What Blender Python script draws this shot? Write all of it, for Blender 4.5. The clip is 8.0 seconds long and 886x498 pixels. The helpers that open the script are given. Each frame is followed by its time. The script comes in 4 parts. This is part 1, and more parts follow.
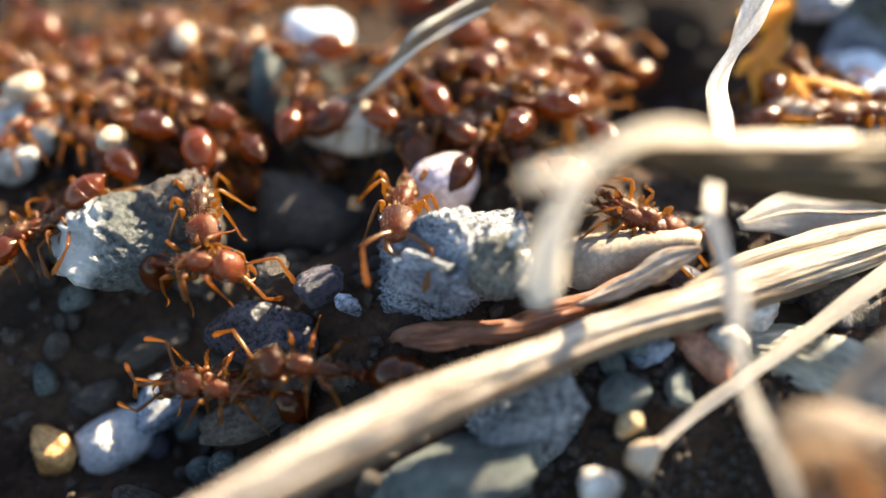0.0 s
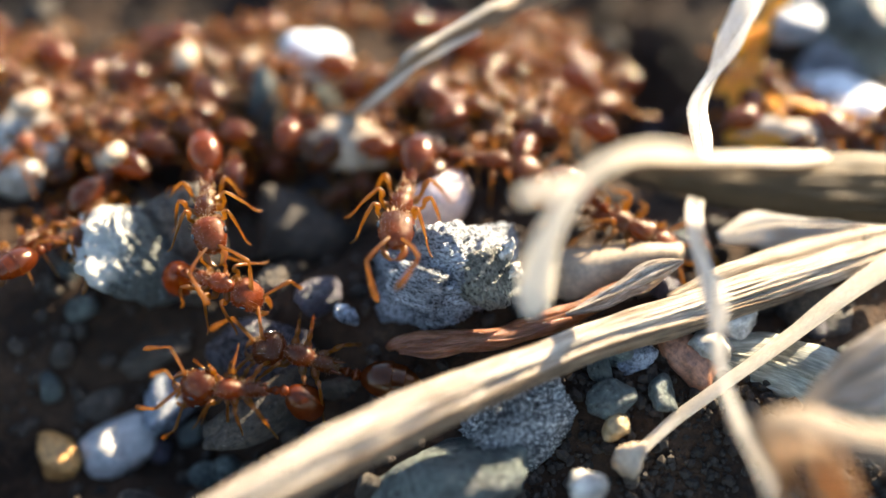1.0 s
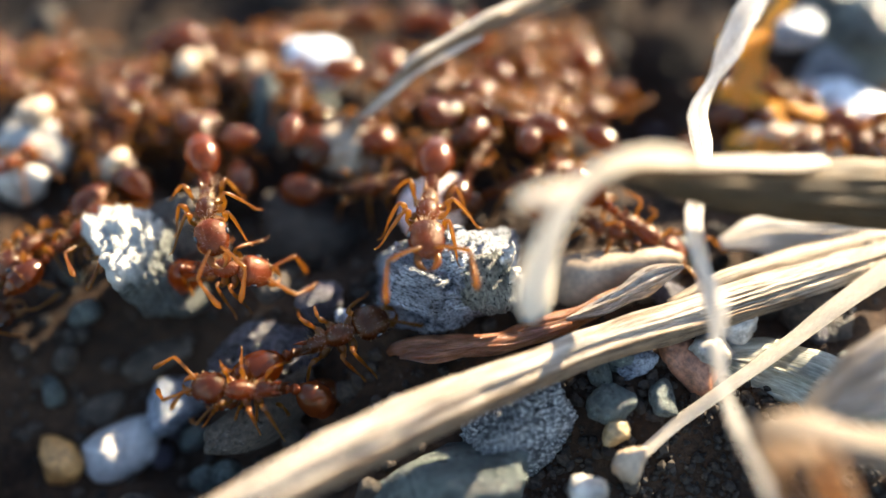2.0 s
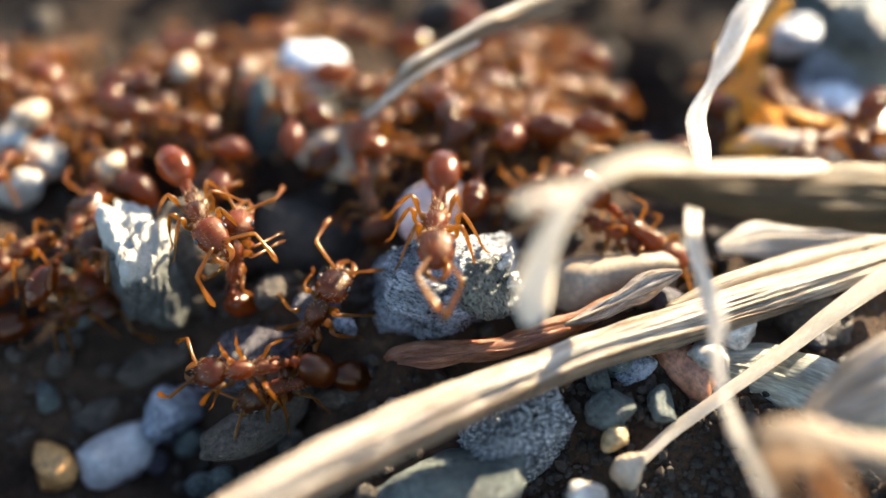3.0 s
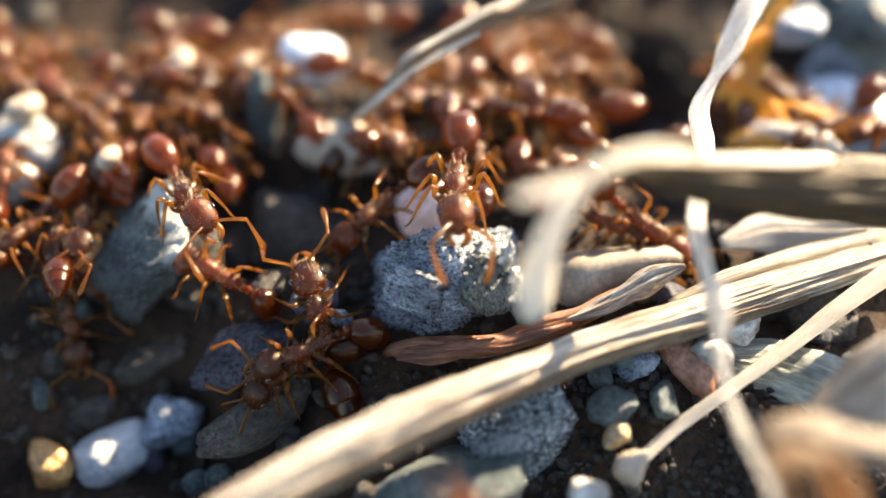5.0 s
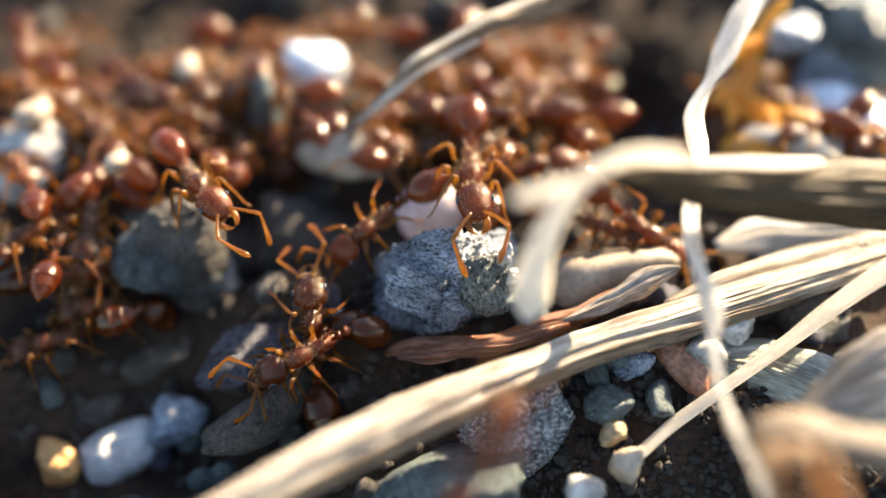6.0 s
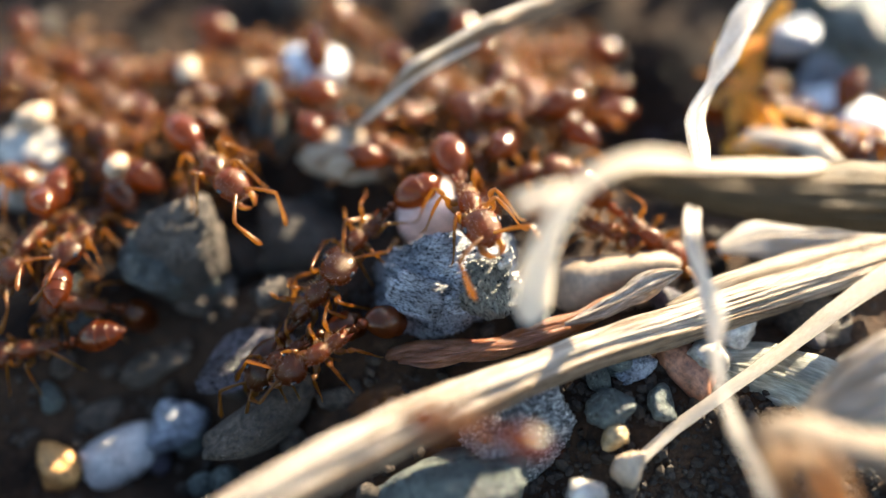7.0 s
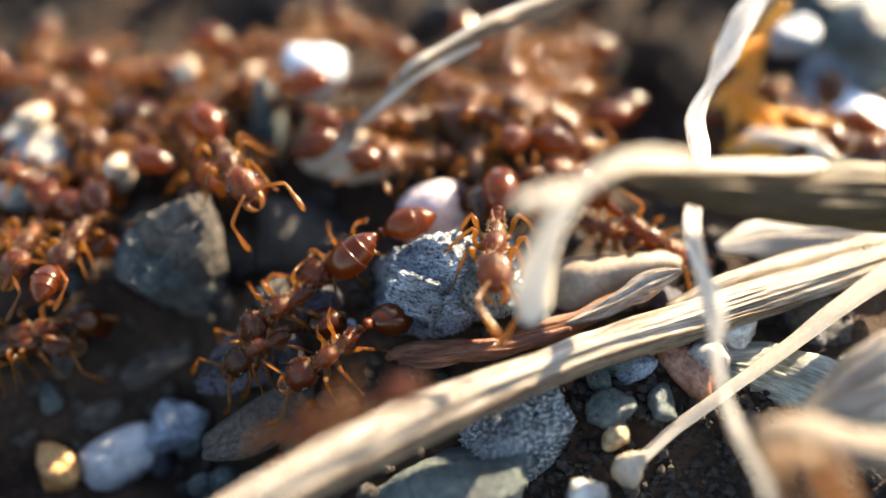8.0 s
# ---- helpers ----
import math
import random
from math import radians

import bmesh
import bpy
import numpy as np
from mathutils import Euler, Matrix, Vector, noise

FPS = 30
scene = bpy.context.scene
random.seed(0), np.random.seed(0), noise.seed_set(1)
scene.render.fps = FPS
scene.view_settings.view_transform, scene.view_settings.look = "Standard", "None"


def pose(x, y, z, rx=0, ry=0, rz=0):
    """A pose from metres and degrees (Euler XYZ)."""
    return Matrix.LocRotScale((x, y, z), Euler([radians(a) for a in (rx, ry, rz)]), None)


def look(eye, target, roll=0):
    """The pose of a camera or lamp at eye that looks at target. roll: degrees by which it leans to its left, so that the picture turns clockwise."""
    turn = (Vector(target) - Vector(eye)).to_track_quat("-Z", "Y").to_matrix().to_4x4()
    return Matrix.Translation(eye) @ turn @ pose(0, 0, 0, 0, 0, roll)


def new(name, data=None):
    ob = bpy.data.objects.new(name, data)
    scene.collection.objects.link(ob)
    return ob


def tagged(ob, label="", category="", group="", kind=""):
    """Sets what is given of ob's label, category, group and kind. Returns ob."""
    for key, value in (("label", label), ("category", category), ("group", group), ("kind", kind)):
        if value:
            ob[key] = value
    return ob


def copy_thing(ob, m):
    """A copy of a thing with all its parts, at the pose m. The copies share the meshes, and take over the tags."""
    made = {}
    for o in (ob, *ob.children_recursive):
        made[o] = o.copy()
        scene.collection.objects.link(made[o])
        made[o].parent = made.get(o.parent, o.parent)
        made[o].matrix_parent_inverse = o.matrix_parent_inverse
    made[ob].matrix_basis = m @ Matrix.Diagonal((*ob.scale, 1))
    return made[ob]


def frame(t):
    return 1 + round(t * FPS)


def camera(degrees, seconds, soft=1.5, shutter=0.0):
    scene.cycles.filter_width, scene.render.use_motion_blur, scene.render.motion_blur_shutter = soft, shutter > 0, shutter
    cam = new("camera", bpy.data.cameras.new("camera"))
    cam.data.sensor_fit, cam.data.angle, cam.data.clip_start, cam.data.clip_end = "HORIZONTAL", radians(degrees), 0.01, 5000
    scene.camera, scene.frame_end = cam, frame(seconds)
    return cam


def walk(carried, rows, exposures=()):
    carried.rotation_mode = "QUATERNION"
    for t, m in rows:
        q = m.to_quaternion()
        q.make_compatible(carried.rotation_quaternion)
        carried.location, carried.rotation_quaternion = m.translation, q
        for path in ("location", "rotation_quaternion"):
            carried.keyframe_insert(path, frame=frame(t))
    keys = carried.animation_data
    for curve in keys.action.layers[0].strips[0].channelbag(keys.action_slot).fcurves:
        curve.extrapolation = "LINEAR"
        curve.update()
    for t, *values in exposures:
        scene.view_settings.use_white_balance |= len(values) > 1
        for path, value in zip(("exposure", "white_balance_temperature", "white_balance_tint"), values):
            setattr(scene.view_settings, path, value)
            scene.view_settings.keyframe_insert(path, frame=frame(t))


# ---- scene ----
MM = 0.001
rnd = random.Random(7)


def place(x, y, z, rx=0, ry=0, rz=0):
    """A pose from millimetres and degrees."""
    return pose(x * MM, y * MM, z * MM, rx, ry, rz)


# ---- camera ----
cam = camera(50.0, 8.0, soft=1.5, shutter=0.5)
cam.data.dof.use_dof = True
cam.data.dof.focus_distance = 32.3 * MM
cam.data.dof.aperture_fstop = 12.6
walk(cam, [
    (0.0, place(0.283, -23.409, 23.837, 43.062, 0.670, 0.603)),
    (0.5, place(0.193, -23.422, 23.985, 42.567, 0.440, 0.334)),
    (1.0, place(-0.165, -24.402, 24.907, 43.775, -0.167, -0.170)),
    (1.5, place(0.042, -24.567, 24.945, 44.175, 0.093, 0.156)),
    (3.0, place(-0.086, -24.477, 24.752, 44.652, -0.215, -0.066)),
    (3.5, place(-0.211, -24.566, 24.764, 44.791, -0.403, -0.248)),
    (4.0, place(-0.045, -24.533, 24.757, 44.799, -0.268, -0.097)),
    (4.5, place(-0.066, -24.010, 24.242, 44.390, -0.160, -0.125)),
    (6.0, place(0.036, -24.862, 24.755, 44.907, -0.046, 0.053)),
    (6.5, place(0.058, -24.772, 24.747, 45.011, 0.031, 0.041)),
    (7.0, place(0.000, -24.750, 24.750, 45.000, 0.000, 0.000)),
    (7.5, place(0.034, -24.774, 24.788, 44.975, -0.010, 0.066)),
    (8.0, place(-0.013, -24.749, 24.682, 45.076, 0.034, -0.070)),
], exposures=[(0.0, 2.84), (8.0, 2.84)])

# ---- light: a low sun from behind the scene, blue sky in the shade ----
SUN_AZIMUTH, SUN_HEIGHT = 46.0, 28.5
world = bpy.data.worlds.new("sky")
scene.world = world
world.use_nodes = True
wn, wl = world.node_tree.nodes, world.node_tree.links
sky = wn.new("ShaderNodeTexSky")
sky.sky_type, sky.sun_disc = "NISHITA", False
sky.sun_elevation, sky.sun_rotation = radians(SUN_HEIGHT), radians(SUN_AZIMUTH)
wl.new(sky.outputs["Color"], wn["Background"].inputs["Color"])
wn["Background"].inputs["Strength"].default_value = 0.08
sun_data = bpy.data.lights.new("sun", "SUN")
sun_data.energy, sun_data.angle, sun_data.color = 4.9, radians(0.53), (1.0, 0.835, 0.585)
sun = new("sun", sun_data)
way = Vector((math.sin(radians(SUN_AZIMUTH)) * math.cos(radians(SUN_HEIGHT)),
              math.cos(radians(SUN_AZIMUTH)) * math.cos(radians(SUN_HEIGHT)), math.sin(radians(SUN_HEIGHT))))
sun.matrix_world = look(way, (0, 0, 0))


# ---- materials ----
def mat(name, light, dark, size=1.0, fine=8.0, rough=(0.5, 0.8), bump=0.3, depth=0.05, speck=None, speck_share=0.35,
        translucent=None, share=0.0, coat=0.0, streak=False, spec=0.5, stretch=(1, 1, 1), vary=0.25, metal=0.0, crust=None, grain=0.5, tint=None):
    """A surface of two tones with large and fine variation. size, fine: features per mm; depth: relief in mm."""
    m = bpy.data.materials.new(name)
    m.use_nodes = True
    nt = m.node_tree
    n, ln = nt.nodes, nt.links
    b = n["Principled BSDF"]
    tc = n.new("ShaderNodeTexCoord")
    info = n.new("ShaderNodeObjectInfo")
    mp = n.new("ShaderNodeMapping")
    ln.new(tc.outputs["UV" if streak else "Object"], mp.inputs["Vector"])
    unit = 1.0 if streak else 1 / MM
    mp.inputs["Scale"].default_value = [unit * s for s in stretch]
    shift = n.new("ShaderNodeVectorMath")
    shift.operation = "MULTIPLY_ADD"
    ln.new(info.outputs["Random"], shift.inputs[0])
    shift.inputs[1].default_value = (37, 53, 71)
    ln.new(mp.outputs[0], shift.inputs[2])

    def tex(scale, detail, roughness=0.6):
        t = n.new("ShaderNodeTexNoise")
        t.inputs["Scale"].default_value, t.inputs["Detail"].default_value = scale, detail
        t.inputs["Roughness"].default_value = roughness
        ln.new(shift.outputs[0], t.inputs["Vector"])
        return t

    def ramp(src, a, z, lo=0.0, hi=1.0):
        r = n.new("ShaderNodeMapRange")
        r.inputs["From Min"].default_value, r.inputs["From Max"].default_value = a, z
        r.inputs["To Min"].default_value, r.inputs["To Max"].default_value = lo, hi
        ln.new(src, r.inputs["Value"])
        return r.outputs[0]

    def mix(fac, a, z, kind="MIX"):
        x = n.new("ShaderNodeMix")
        x.data_type, x.blend_type = "RGBA", kind
        for sock, v in ((x.inputs["Factor"], fac), (x.inputs["A"], a), (x.inputs["B"], z)):
            if isinstance(v, (int, float)):
                sock.default_value = v
            elif isinstance(v, tuple):
                sock.default_value = (*v, 1)
            else:
                ln.new(v, sock)
        return x.outputs["Result"]

    big, small = tex(size, 3), tex(fine, 5, 0.7)
    colour = mix(ramp(big.outputs["Fac"], 0.35, 0.65), dark, light)
    tone = ramp(small.outputs["Fac"], 0.36, 0.64, 1 - grain, 1 + 0.9 * grain)
    grey = n.new("ShaderNodeCombineColor")
    for k in ("Red", "Green", "Blue"):
        ln.new(tone, grey.inputs[k])
    colour = mix(1.0, colour, grey.outputs[0], "MULTIPLY")
    if speck:
        v = tex(fine * 1.3, 6, 0.75)
        colour = mix(ramp(v.outputs["Fac"], 0.66 - speck_share * 0.5, 0.74 - speck_share * 0.5), colour, speck)
    if crust:
        sp = n.new("ShaderNodeSeparateXYZ")
        ln.new(tc.outputs["Object"], sp.inputs[0])
        ad = n.new("ShaderNodeMath")
        ad.operation = "MULTIPLY_ADD"
        ln.new(big.outputs["Fac"], ad.inputs[0])
        ad.inputs[1].default_value = 2.0 * MM
        ln.new(sp.outputs["X"], ad.inputs[2])
        colour = mix(ramp(ad.outputs[0], 2.35 * MM, 2.75 * MM), colour, crust)
    hsv = n.new("ShaderNodeHueSaturation")
    ln.new(colour, hsv.inputs["Color"])
    ln.new(ramp(info.outputs["Random"], 0, 1, 1 - vary, 1 + vary), hsv.inputs["Value"])
    colour = hsv.outputs[0]
    ln.new(colour, b.inputs["Base Color"])
    ln.new(ramp(small.outputs["Fac"], 0.3, 0.7, *rough), b.inputs["Roughness"])
    b.inputs["Specular IOR Level"].default_value, b.inputs["Metallic"].default_value = spec, metal
    b.inputs["Coat Weight"].default_value, b.inputs["Coat Roughness"].default_value = coat, 0.12
    if tint:
        b.inputs["Specular Tint"].default_value = (*tint, 1)
        b.inputs["Coat Tint"].default_value = (*tint, 1)
    if bump:
        bp = n.new("ShaderNodeBump")
        bp.inputs["Strength"].default_value, bp.inputs["Distance"].default_value = bump, depth * MM
        ln.new(small.outputs["Fac"], bp.inputs["Height"])
        ln.new(bp.outputs[0], b.inputs["Normal"])
    if share:
        tr, mx = n.new("ShaderNodeBsdfTranslucent"), n.new("ShaderNodeMixShader")
        tr.inputs["Color"].default_value = (*translucent, 1)
        mx.inputs[0].default_value = share
        ln.new(b.outputs[0], mx.inputs[1])
        ln.new(tr.outputs[0], mx.inputs[2])
        ln.new(mx.outputs[0], n["Material Output"].inputs["Surface"])
    return m


SOIL = mat("soil", (0.044, 0.024, 0.013), (0.014, 0.0075, 0.004), 0.35, 3.0, (0.75, 1.0), 0.9, 0.35, speck=(0.09, 0.07, 0.054), speck_share=0.1, spec=0.2)
GRAIN = mat("grain", (0.045, 0.032, 0.023), (0.013, 0.01, 0.007), 0.6, 6.0, (0.6, 0.95), 0.6, 0.06, vary=0.0, spec=0.3)
SCHIST = mat("grey_schist", (0.62, 0.65, 0.7), (0.12, 0.13, 0.15), 0.8, 8.0, (0.12, 0.5), 1.0, 0.8, speck=(0.78, 0.79, 0.78), speck_share=0.12, grain=0.85, stretch=(0.7, 0.9, 1.5))
GREENSCHIST = mat("olive_schist", (0.3, 0.3, 0.25), (0.07, 0.072, 0.06), 0.8, 7.0, (0.2, 0.55), 1.0, 0.8, speck=(0.5, 0.5, 0.44), speck_share=0.12, grain=0.85, stretch=(1.4, 0.9, 0.7))
GRIT = mat("gritty_stone", (0.24, 0.245, 0.245), (0.045, 0.047, 0.05), 1.2, 6.0, (0.2, 0.6), 1.0, 0.8, speck=(0.82, 0.82, 0.78), speck_share=0.32, grain=0.9)
DARKSTONE = mat("dark_stone", (0.1, 0.078, 0.06), (0.032, 0.025, 0.019), 0.6, 5.0, (0.35, 0.85), 1.0, 0.4, speck=(0.15, 0.125, 0.1), speck_share=0.16, grain=0.7, spec=0.35)
GREENSTONE = mat("green_grey_stone", (0.115, 0.135, 0.122), (0.032, 0.042, 0.04), 0.5, 5.0, (0.2, 0.65), 1.0, 0.35, speck=(0.34, 0.37, 0.31), speck_share=0.17, grain=0.7)
CRUSTED = mat("crusted_stone", (0.105, 0.11, 0.095), (0.03, 0.033, 0.03), 0.5, 5.0, (0.25, 0.7), 1.0, 0.35, speck=(0.26, 0.28, 0.26), speck_share=0.14, grain=0.7, crust=(0.5, 0.48, 0.42), vary=0.05)
BLUESTONE = mat("blue_grey_stone", (0.36, 0.385, 0.43), (0.085, 0.095, 0.12), 1.0, 5.0, (0.12, 0.45), 1.0, 0.3, speck=(0.5, 0.56, 0.62), speck_share=0.16, grain=0.65)
PURPLE = mat("purple_grey_stone", (0.1, 0.086, 0.11), (0.03, 0.026, 0.034), 0.7, 6.0, (0.2, 0.6), 1.0, 0.3, speck=(0.2, 0.18, 0.22), speck_share=0.13, grain=0.65)
DARKGLOSS = mat("dark_glossy_stone", (0.085, 0.076, 0.092), (0.026, 0.023, 0.03), 0.8, 5.0, (0.14, 0.45), 1.0, 0.4, speck=(0.16, 0.17, 0.2), speck_share=0.1, grain=0.7)
WHITISH = mat("whitish_stone", (0.7, 0.67, 0.63), (0.44, 0.42, 0.4), 0.5, 5.0, (0.3, 0.6), 0.9, 0.2, grain=0.3, spec=0.3)
PALE = mat("pale_stone", (0.42, 0.39, 0.34), (0.16, 0.14, 0.115), 0.5, 3.0, (0.3, 0.6), 0.3, 0.06)
QUARTZ = mat("white_quartz", (0.68, 0.7, 0.72), (0.42, 0.45, 0.48), 0.5, 4.0, (0.15, 0.4), 0.4, 0.05, translucent=(0.8, 0.85, 0.9), share=0.15)
BEIGE = mat("beige_clod", (0.36, 0.275, 0.19), (0.19, 0.14, 0.095), 0.5, 5.0, (0.5, 0.85), 0.4, 0.08, grain=0.28)
OCHRE = mat("ochre_pebble", (0.36, 0.27, 0.13), (0.2, 0.13, 0.06), 0.6, 5.0, (0.4, 0.7), 0.5, 0.06)
ORANGE = mat("orange_pebble", (0.5, 0.26, 0.08), (0.3, 0.14, 0.04), 0.6, 5.0, (0.4, 0.7), 0.5, 0.06)
RUST = mat("rust_pebble", (0.3, 0.13, 0.07), (0.14, 0.06, 0.035), 0.6, 5.0, (0.4, 0.7), 0.5, 0.06)
PINK = mat("pink_pebble", (0.7, 0.6, 0.58), (0.48, 0.39, 0.38), 0.5, 4.0, (0.3, 0.6), 0.4, 0.05, translucent=(0.85, 0.68, 0.62), share=0.35)
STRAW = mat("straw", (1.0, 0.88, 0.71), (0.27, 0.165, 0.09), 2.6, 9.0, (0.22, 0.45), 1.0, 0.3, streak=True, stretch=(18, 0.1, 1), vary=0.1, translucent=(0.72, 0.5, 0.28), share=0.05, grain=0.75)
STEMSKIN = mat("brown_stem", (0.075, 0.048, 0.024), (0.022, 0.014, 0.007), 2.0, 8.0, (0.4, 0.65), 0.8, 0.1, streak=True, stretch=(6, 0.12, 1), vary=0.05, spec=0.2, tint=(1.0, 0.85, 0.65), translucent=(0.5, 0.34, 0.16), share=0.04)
LEAFSKIN = mat("tan_leaf", (0.24, 0.175, 0.115), (0.11, 0.075, 0.048), 2.0, 8.0, (0.3, 0.55), 0.8, 0.1, streak=True, stretch=(6, 0.12, 1), vary=0.05, spec=0.3, translucent=(0.8, 0.52, 0.25), share=0.2)
LOBE = mat("grey_lobe", (0.4, 0.34, 0.28), (0.2, 0.165, 0.13), 2.0, 8.0, (0.4, 0.65), 0.8, 0.1, streak=True, stretch=(7, 0.2, 1), vary=0.1, spec=0.2, translucent=(0.75, 0.62, 0.48), share=0.4)
STRAWPALE = mat("pale_straw", (0.66, 0.61, 0.54), (0.36, 0.31, 0.25), 2.5, 9.0, (0.35, 0.65), 0.6, 0.05, streak=True, stretch=(4, 0.5, 1), vary=0.1, translucent=(0.95, 0.89, 0.78), share=0.55)
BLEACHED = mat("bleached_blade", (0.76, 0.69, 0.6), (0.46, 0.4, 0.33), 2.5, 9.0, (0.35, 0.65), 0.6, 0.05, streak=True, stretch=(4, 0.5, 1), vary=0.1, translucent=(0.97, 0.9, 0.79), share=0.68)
# brown for the straw's painted shaded side, and the twig's own colour
SHADETWIG = mat("shade_and_twig_brown", (0.46, 0.31, 0.18), (0.13, 0.075, 0.04), 2.4, 9.0, (0.3, 0.6), 1.0, 0.2, streak=True, stretch=(16, 0.12, 1), vary=0.05, grain=0.75)
FIBRE = mat("bleached_fibre", (0.7, 0.665, 0.62), (0.46, 0.42, 0.37), 2.0, 8.0, (0.2, 0.45), 0.6, 0.06, streak=True, stretch=(3, 0.6, 1), vary=0.05, translucent=(0.95, 0.9, 0.82), share=0.6)
HUSK = mat("brown_husk", (0.42, 0.2, 0.1), (0.095, 0.04, 0.02), 2.0, 8.0, (0.15, 0.4), 0.9, 0.14, streak=True, stretch=(7, 0.3, 1), vary=0.1, coat=0.35, translucent=(0.95, 0.42, 0.12), share=0.4)
PALEHUSK = mat("pale_husk", (0.62, 0.54, 0.44), (0.2, 0.14, 0.1), 2.2, 9.0, (0.25, 0.5), 0.9, 0.12, streak=True, stretch=(7, 0.25, 1), vary=0.1, translucent=(0.85, 0.66, 0.42), share=0.25, grain=0.7)
GREYLEAF = mat("grey_leaf", (0.34, 0.33, 0.27), (0.13, 0.13, 0.1), 2.0, 8.0, (0.3, 0.6), 0.8, 0.1, streak=True, stretch=(7, 0.2, 1), vary=0.1, translucent=(0.5, 0.48, 0.36), share=0.2)
AMBERLEAF = mat("amber_leaf", (0.85, 0.52, 0.1), (0.6, 0.27, 0.035), 2.0, 8.0, (0.2, 0.4), 0.6, 0.06, streak=True, stretch=(4, 0.5, 1), vary=0.1, coat=0.5, translucent=(1.0, 0.68, 0.1), share=0.75)
CHITIN = mat("chitin", (0.062, 0.0115, 0.0028), (0.014, 0.0034, 0.0014), 1.0, 14.0, (0.16, 0.36), 0.5, 0.06, spec=0.27, coat=0.2, tint=(1.0, 0.78, 0.52), translucent=(1.0, 0.36, 0.035), share=0.15, vary=0.6, grain=0.8, stretch=(2.2, 0.7, 0.7))
GASTER = mat("gaster_chitin", (0.042, 0.0088, 0.0026), (0.011, 0.0032, 0.0014), 0.8, 9.0, (0.1, 0.25), 0.25, 0.03, spec=0.3, coat=0.22, tint=(1.0, 0.8, 0.55), translucent=(1.0, 0.4, 0.05), share=0.16, vary=0.7, stretch=(2.5, 0.6, 0.6))
LIMB = mat("limb_chitin", (0.06, 0.0145, 0.0045), (0.017, 0.0055, 0.0024), 1.0, 6.0, (0.2, 0.36), 0.2, 0.02, spec=0.32, coat=0.25, tint=(1.0, 0.8, 0.55), translucent=(1.0, 0.58, 0.12), share=0.3, vary=0.8)
BRISTLE = mat("bristle", (0.45, 0.3, 0.16), (0.25, 0.16, 0.08), 1.0, 6.0, (0.25, 0.45), 0.0, 0.0, translucent=(1.0, 0.75, 0.42), share=0.3)
TORN = mat("torn_leaf", (0.36, 0.2, 0.08), (0.06, 0.03, 0.012), 2.0, 8.0, (0.3, 0.6), 0.8, 0.1, streak=True, stretch=(4, 0.5, 1), vary=0.1, translucent=(1.0, 0.58, 0.14), share=0.28)
EYE = mat("ant_eye", (0.012, 0.01, 0.01), (0.006, 0.005, 0.005), 3, 30, (0.1, 0.2), 0.3, 0.01, coat=0.5)


# ---- mesh helpers, in millimetres ----
def part(name, bm, material, parent=None, label="", smooth=True):
    me = bpy.data.meshes.new(name)
    bmesh.ops.scale(bm, vec=(MM, MM, MM), verts=bm.verts)
    bmesh.ops.recalc_face_normals(bm, faces=bm.faces)
    bm.to_mesh(me)
    bm.free()
    me.materials.append(material)
    if smooth:
        me.polygons.foreach_set("use_smooth", [True] * len(me.polygons))
    ob = new(name, me)
    if parent:
        ob.parent = parent
    if label:
        ob["label"] = label
    return ob


def ring_surface(bm, rings, closed=True, cap=True, lengths=None):
    """Joins rings of points into a skin, with a UV of way round and millimetres along."""
    uv = bm.loops.layers.uv.verify()
    vs = [[bm.verts.new(p) for p in r] for r in rings]
    n = len(rings[0])
    lengths = lengths or list(range(len(rings)))
    for i in range(len(vs) - 1):
        for k in range(n if closed else n - 1):
            q = (k + 1) % n
            f = bm.faces.new((vs[i][k], vs[i][q], vs[i + 1][q], vs[i + 1][k]))
            for loop, (u, v) in zip(f.loops, ((k, i), (k + 1, i), (k + 1, i + 1), (k, i + 1))):
                loop[uv].uv = (u / n, lengths[v])
    if cap and closed:
        bm.faces.new(vs[0][::-1])
        bm.faces.new(vs[-1])
    return vs


def curve_points(pts, steps):
    """Catmull-Rom through points of any width."""
    pts = [np.array(p, float) for p in pts]
    pts = [2 * pts[0] - pts[1], *pts, 2 * pts[-1] - pts[-2]]
    out = []
    for i in range(1, len(pts) - 2):
        a, b, c, d = pts[i - 1:i + 3]
        for s in range(steps):
            t = s / steps
            out.append(0.5 * (2 * b + (c - a) * t + (2 * a - 5 * b + 4 * c - d) * t * t + (3 * b - a - 3 * c + d) * t ** 3))
    out.append(pts[-2])
    return out


def sides_along(centres, up=(0, 0, 1)):
    """A side and an up for each point of a path."""
    out, u = [], Vector(up)
    for i, c in enumerate(centres):
        f = Vector(centres[min(i + 1, len(centres) - 1)]) - Vector(centres[max(i - 1, 0)])
        f.normalize()
        u = (u - f * u.dot(f)).normalized()
        out.append((f.cross(u), u.copy()))
    return out


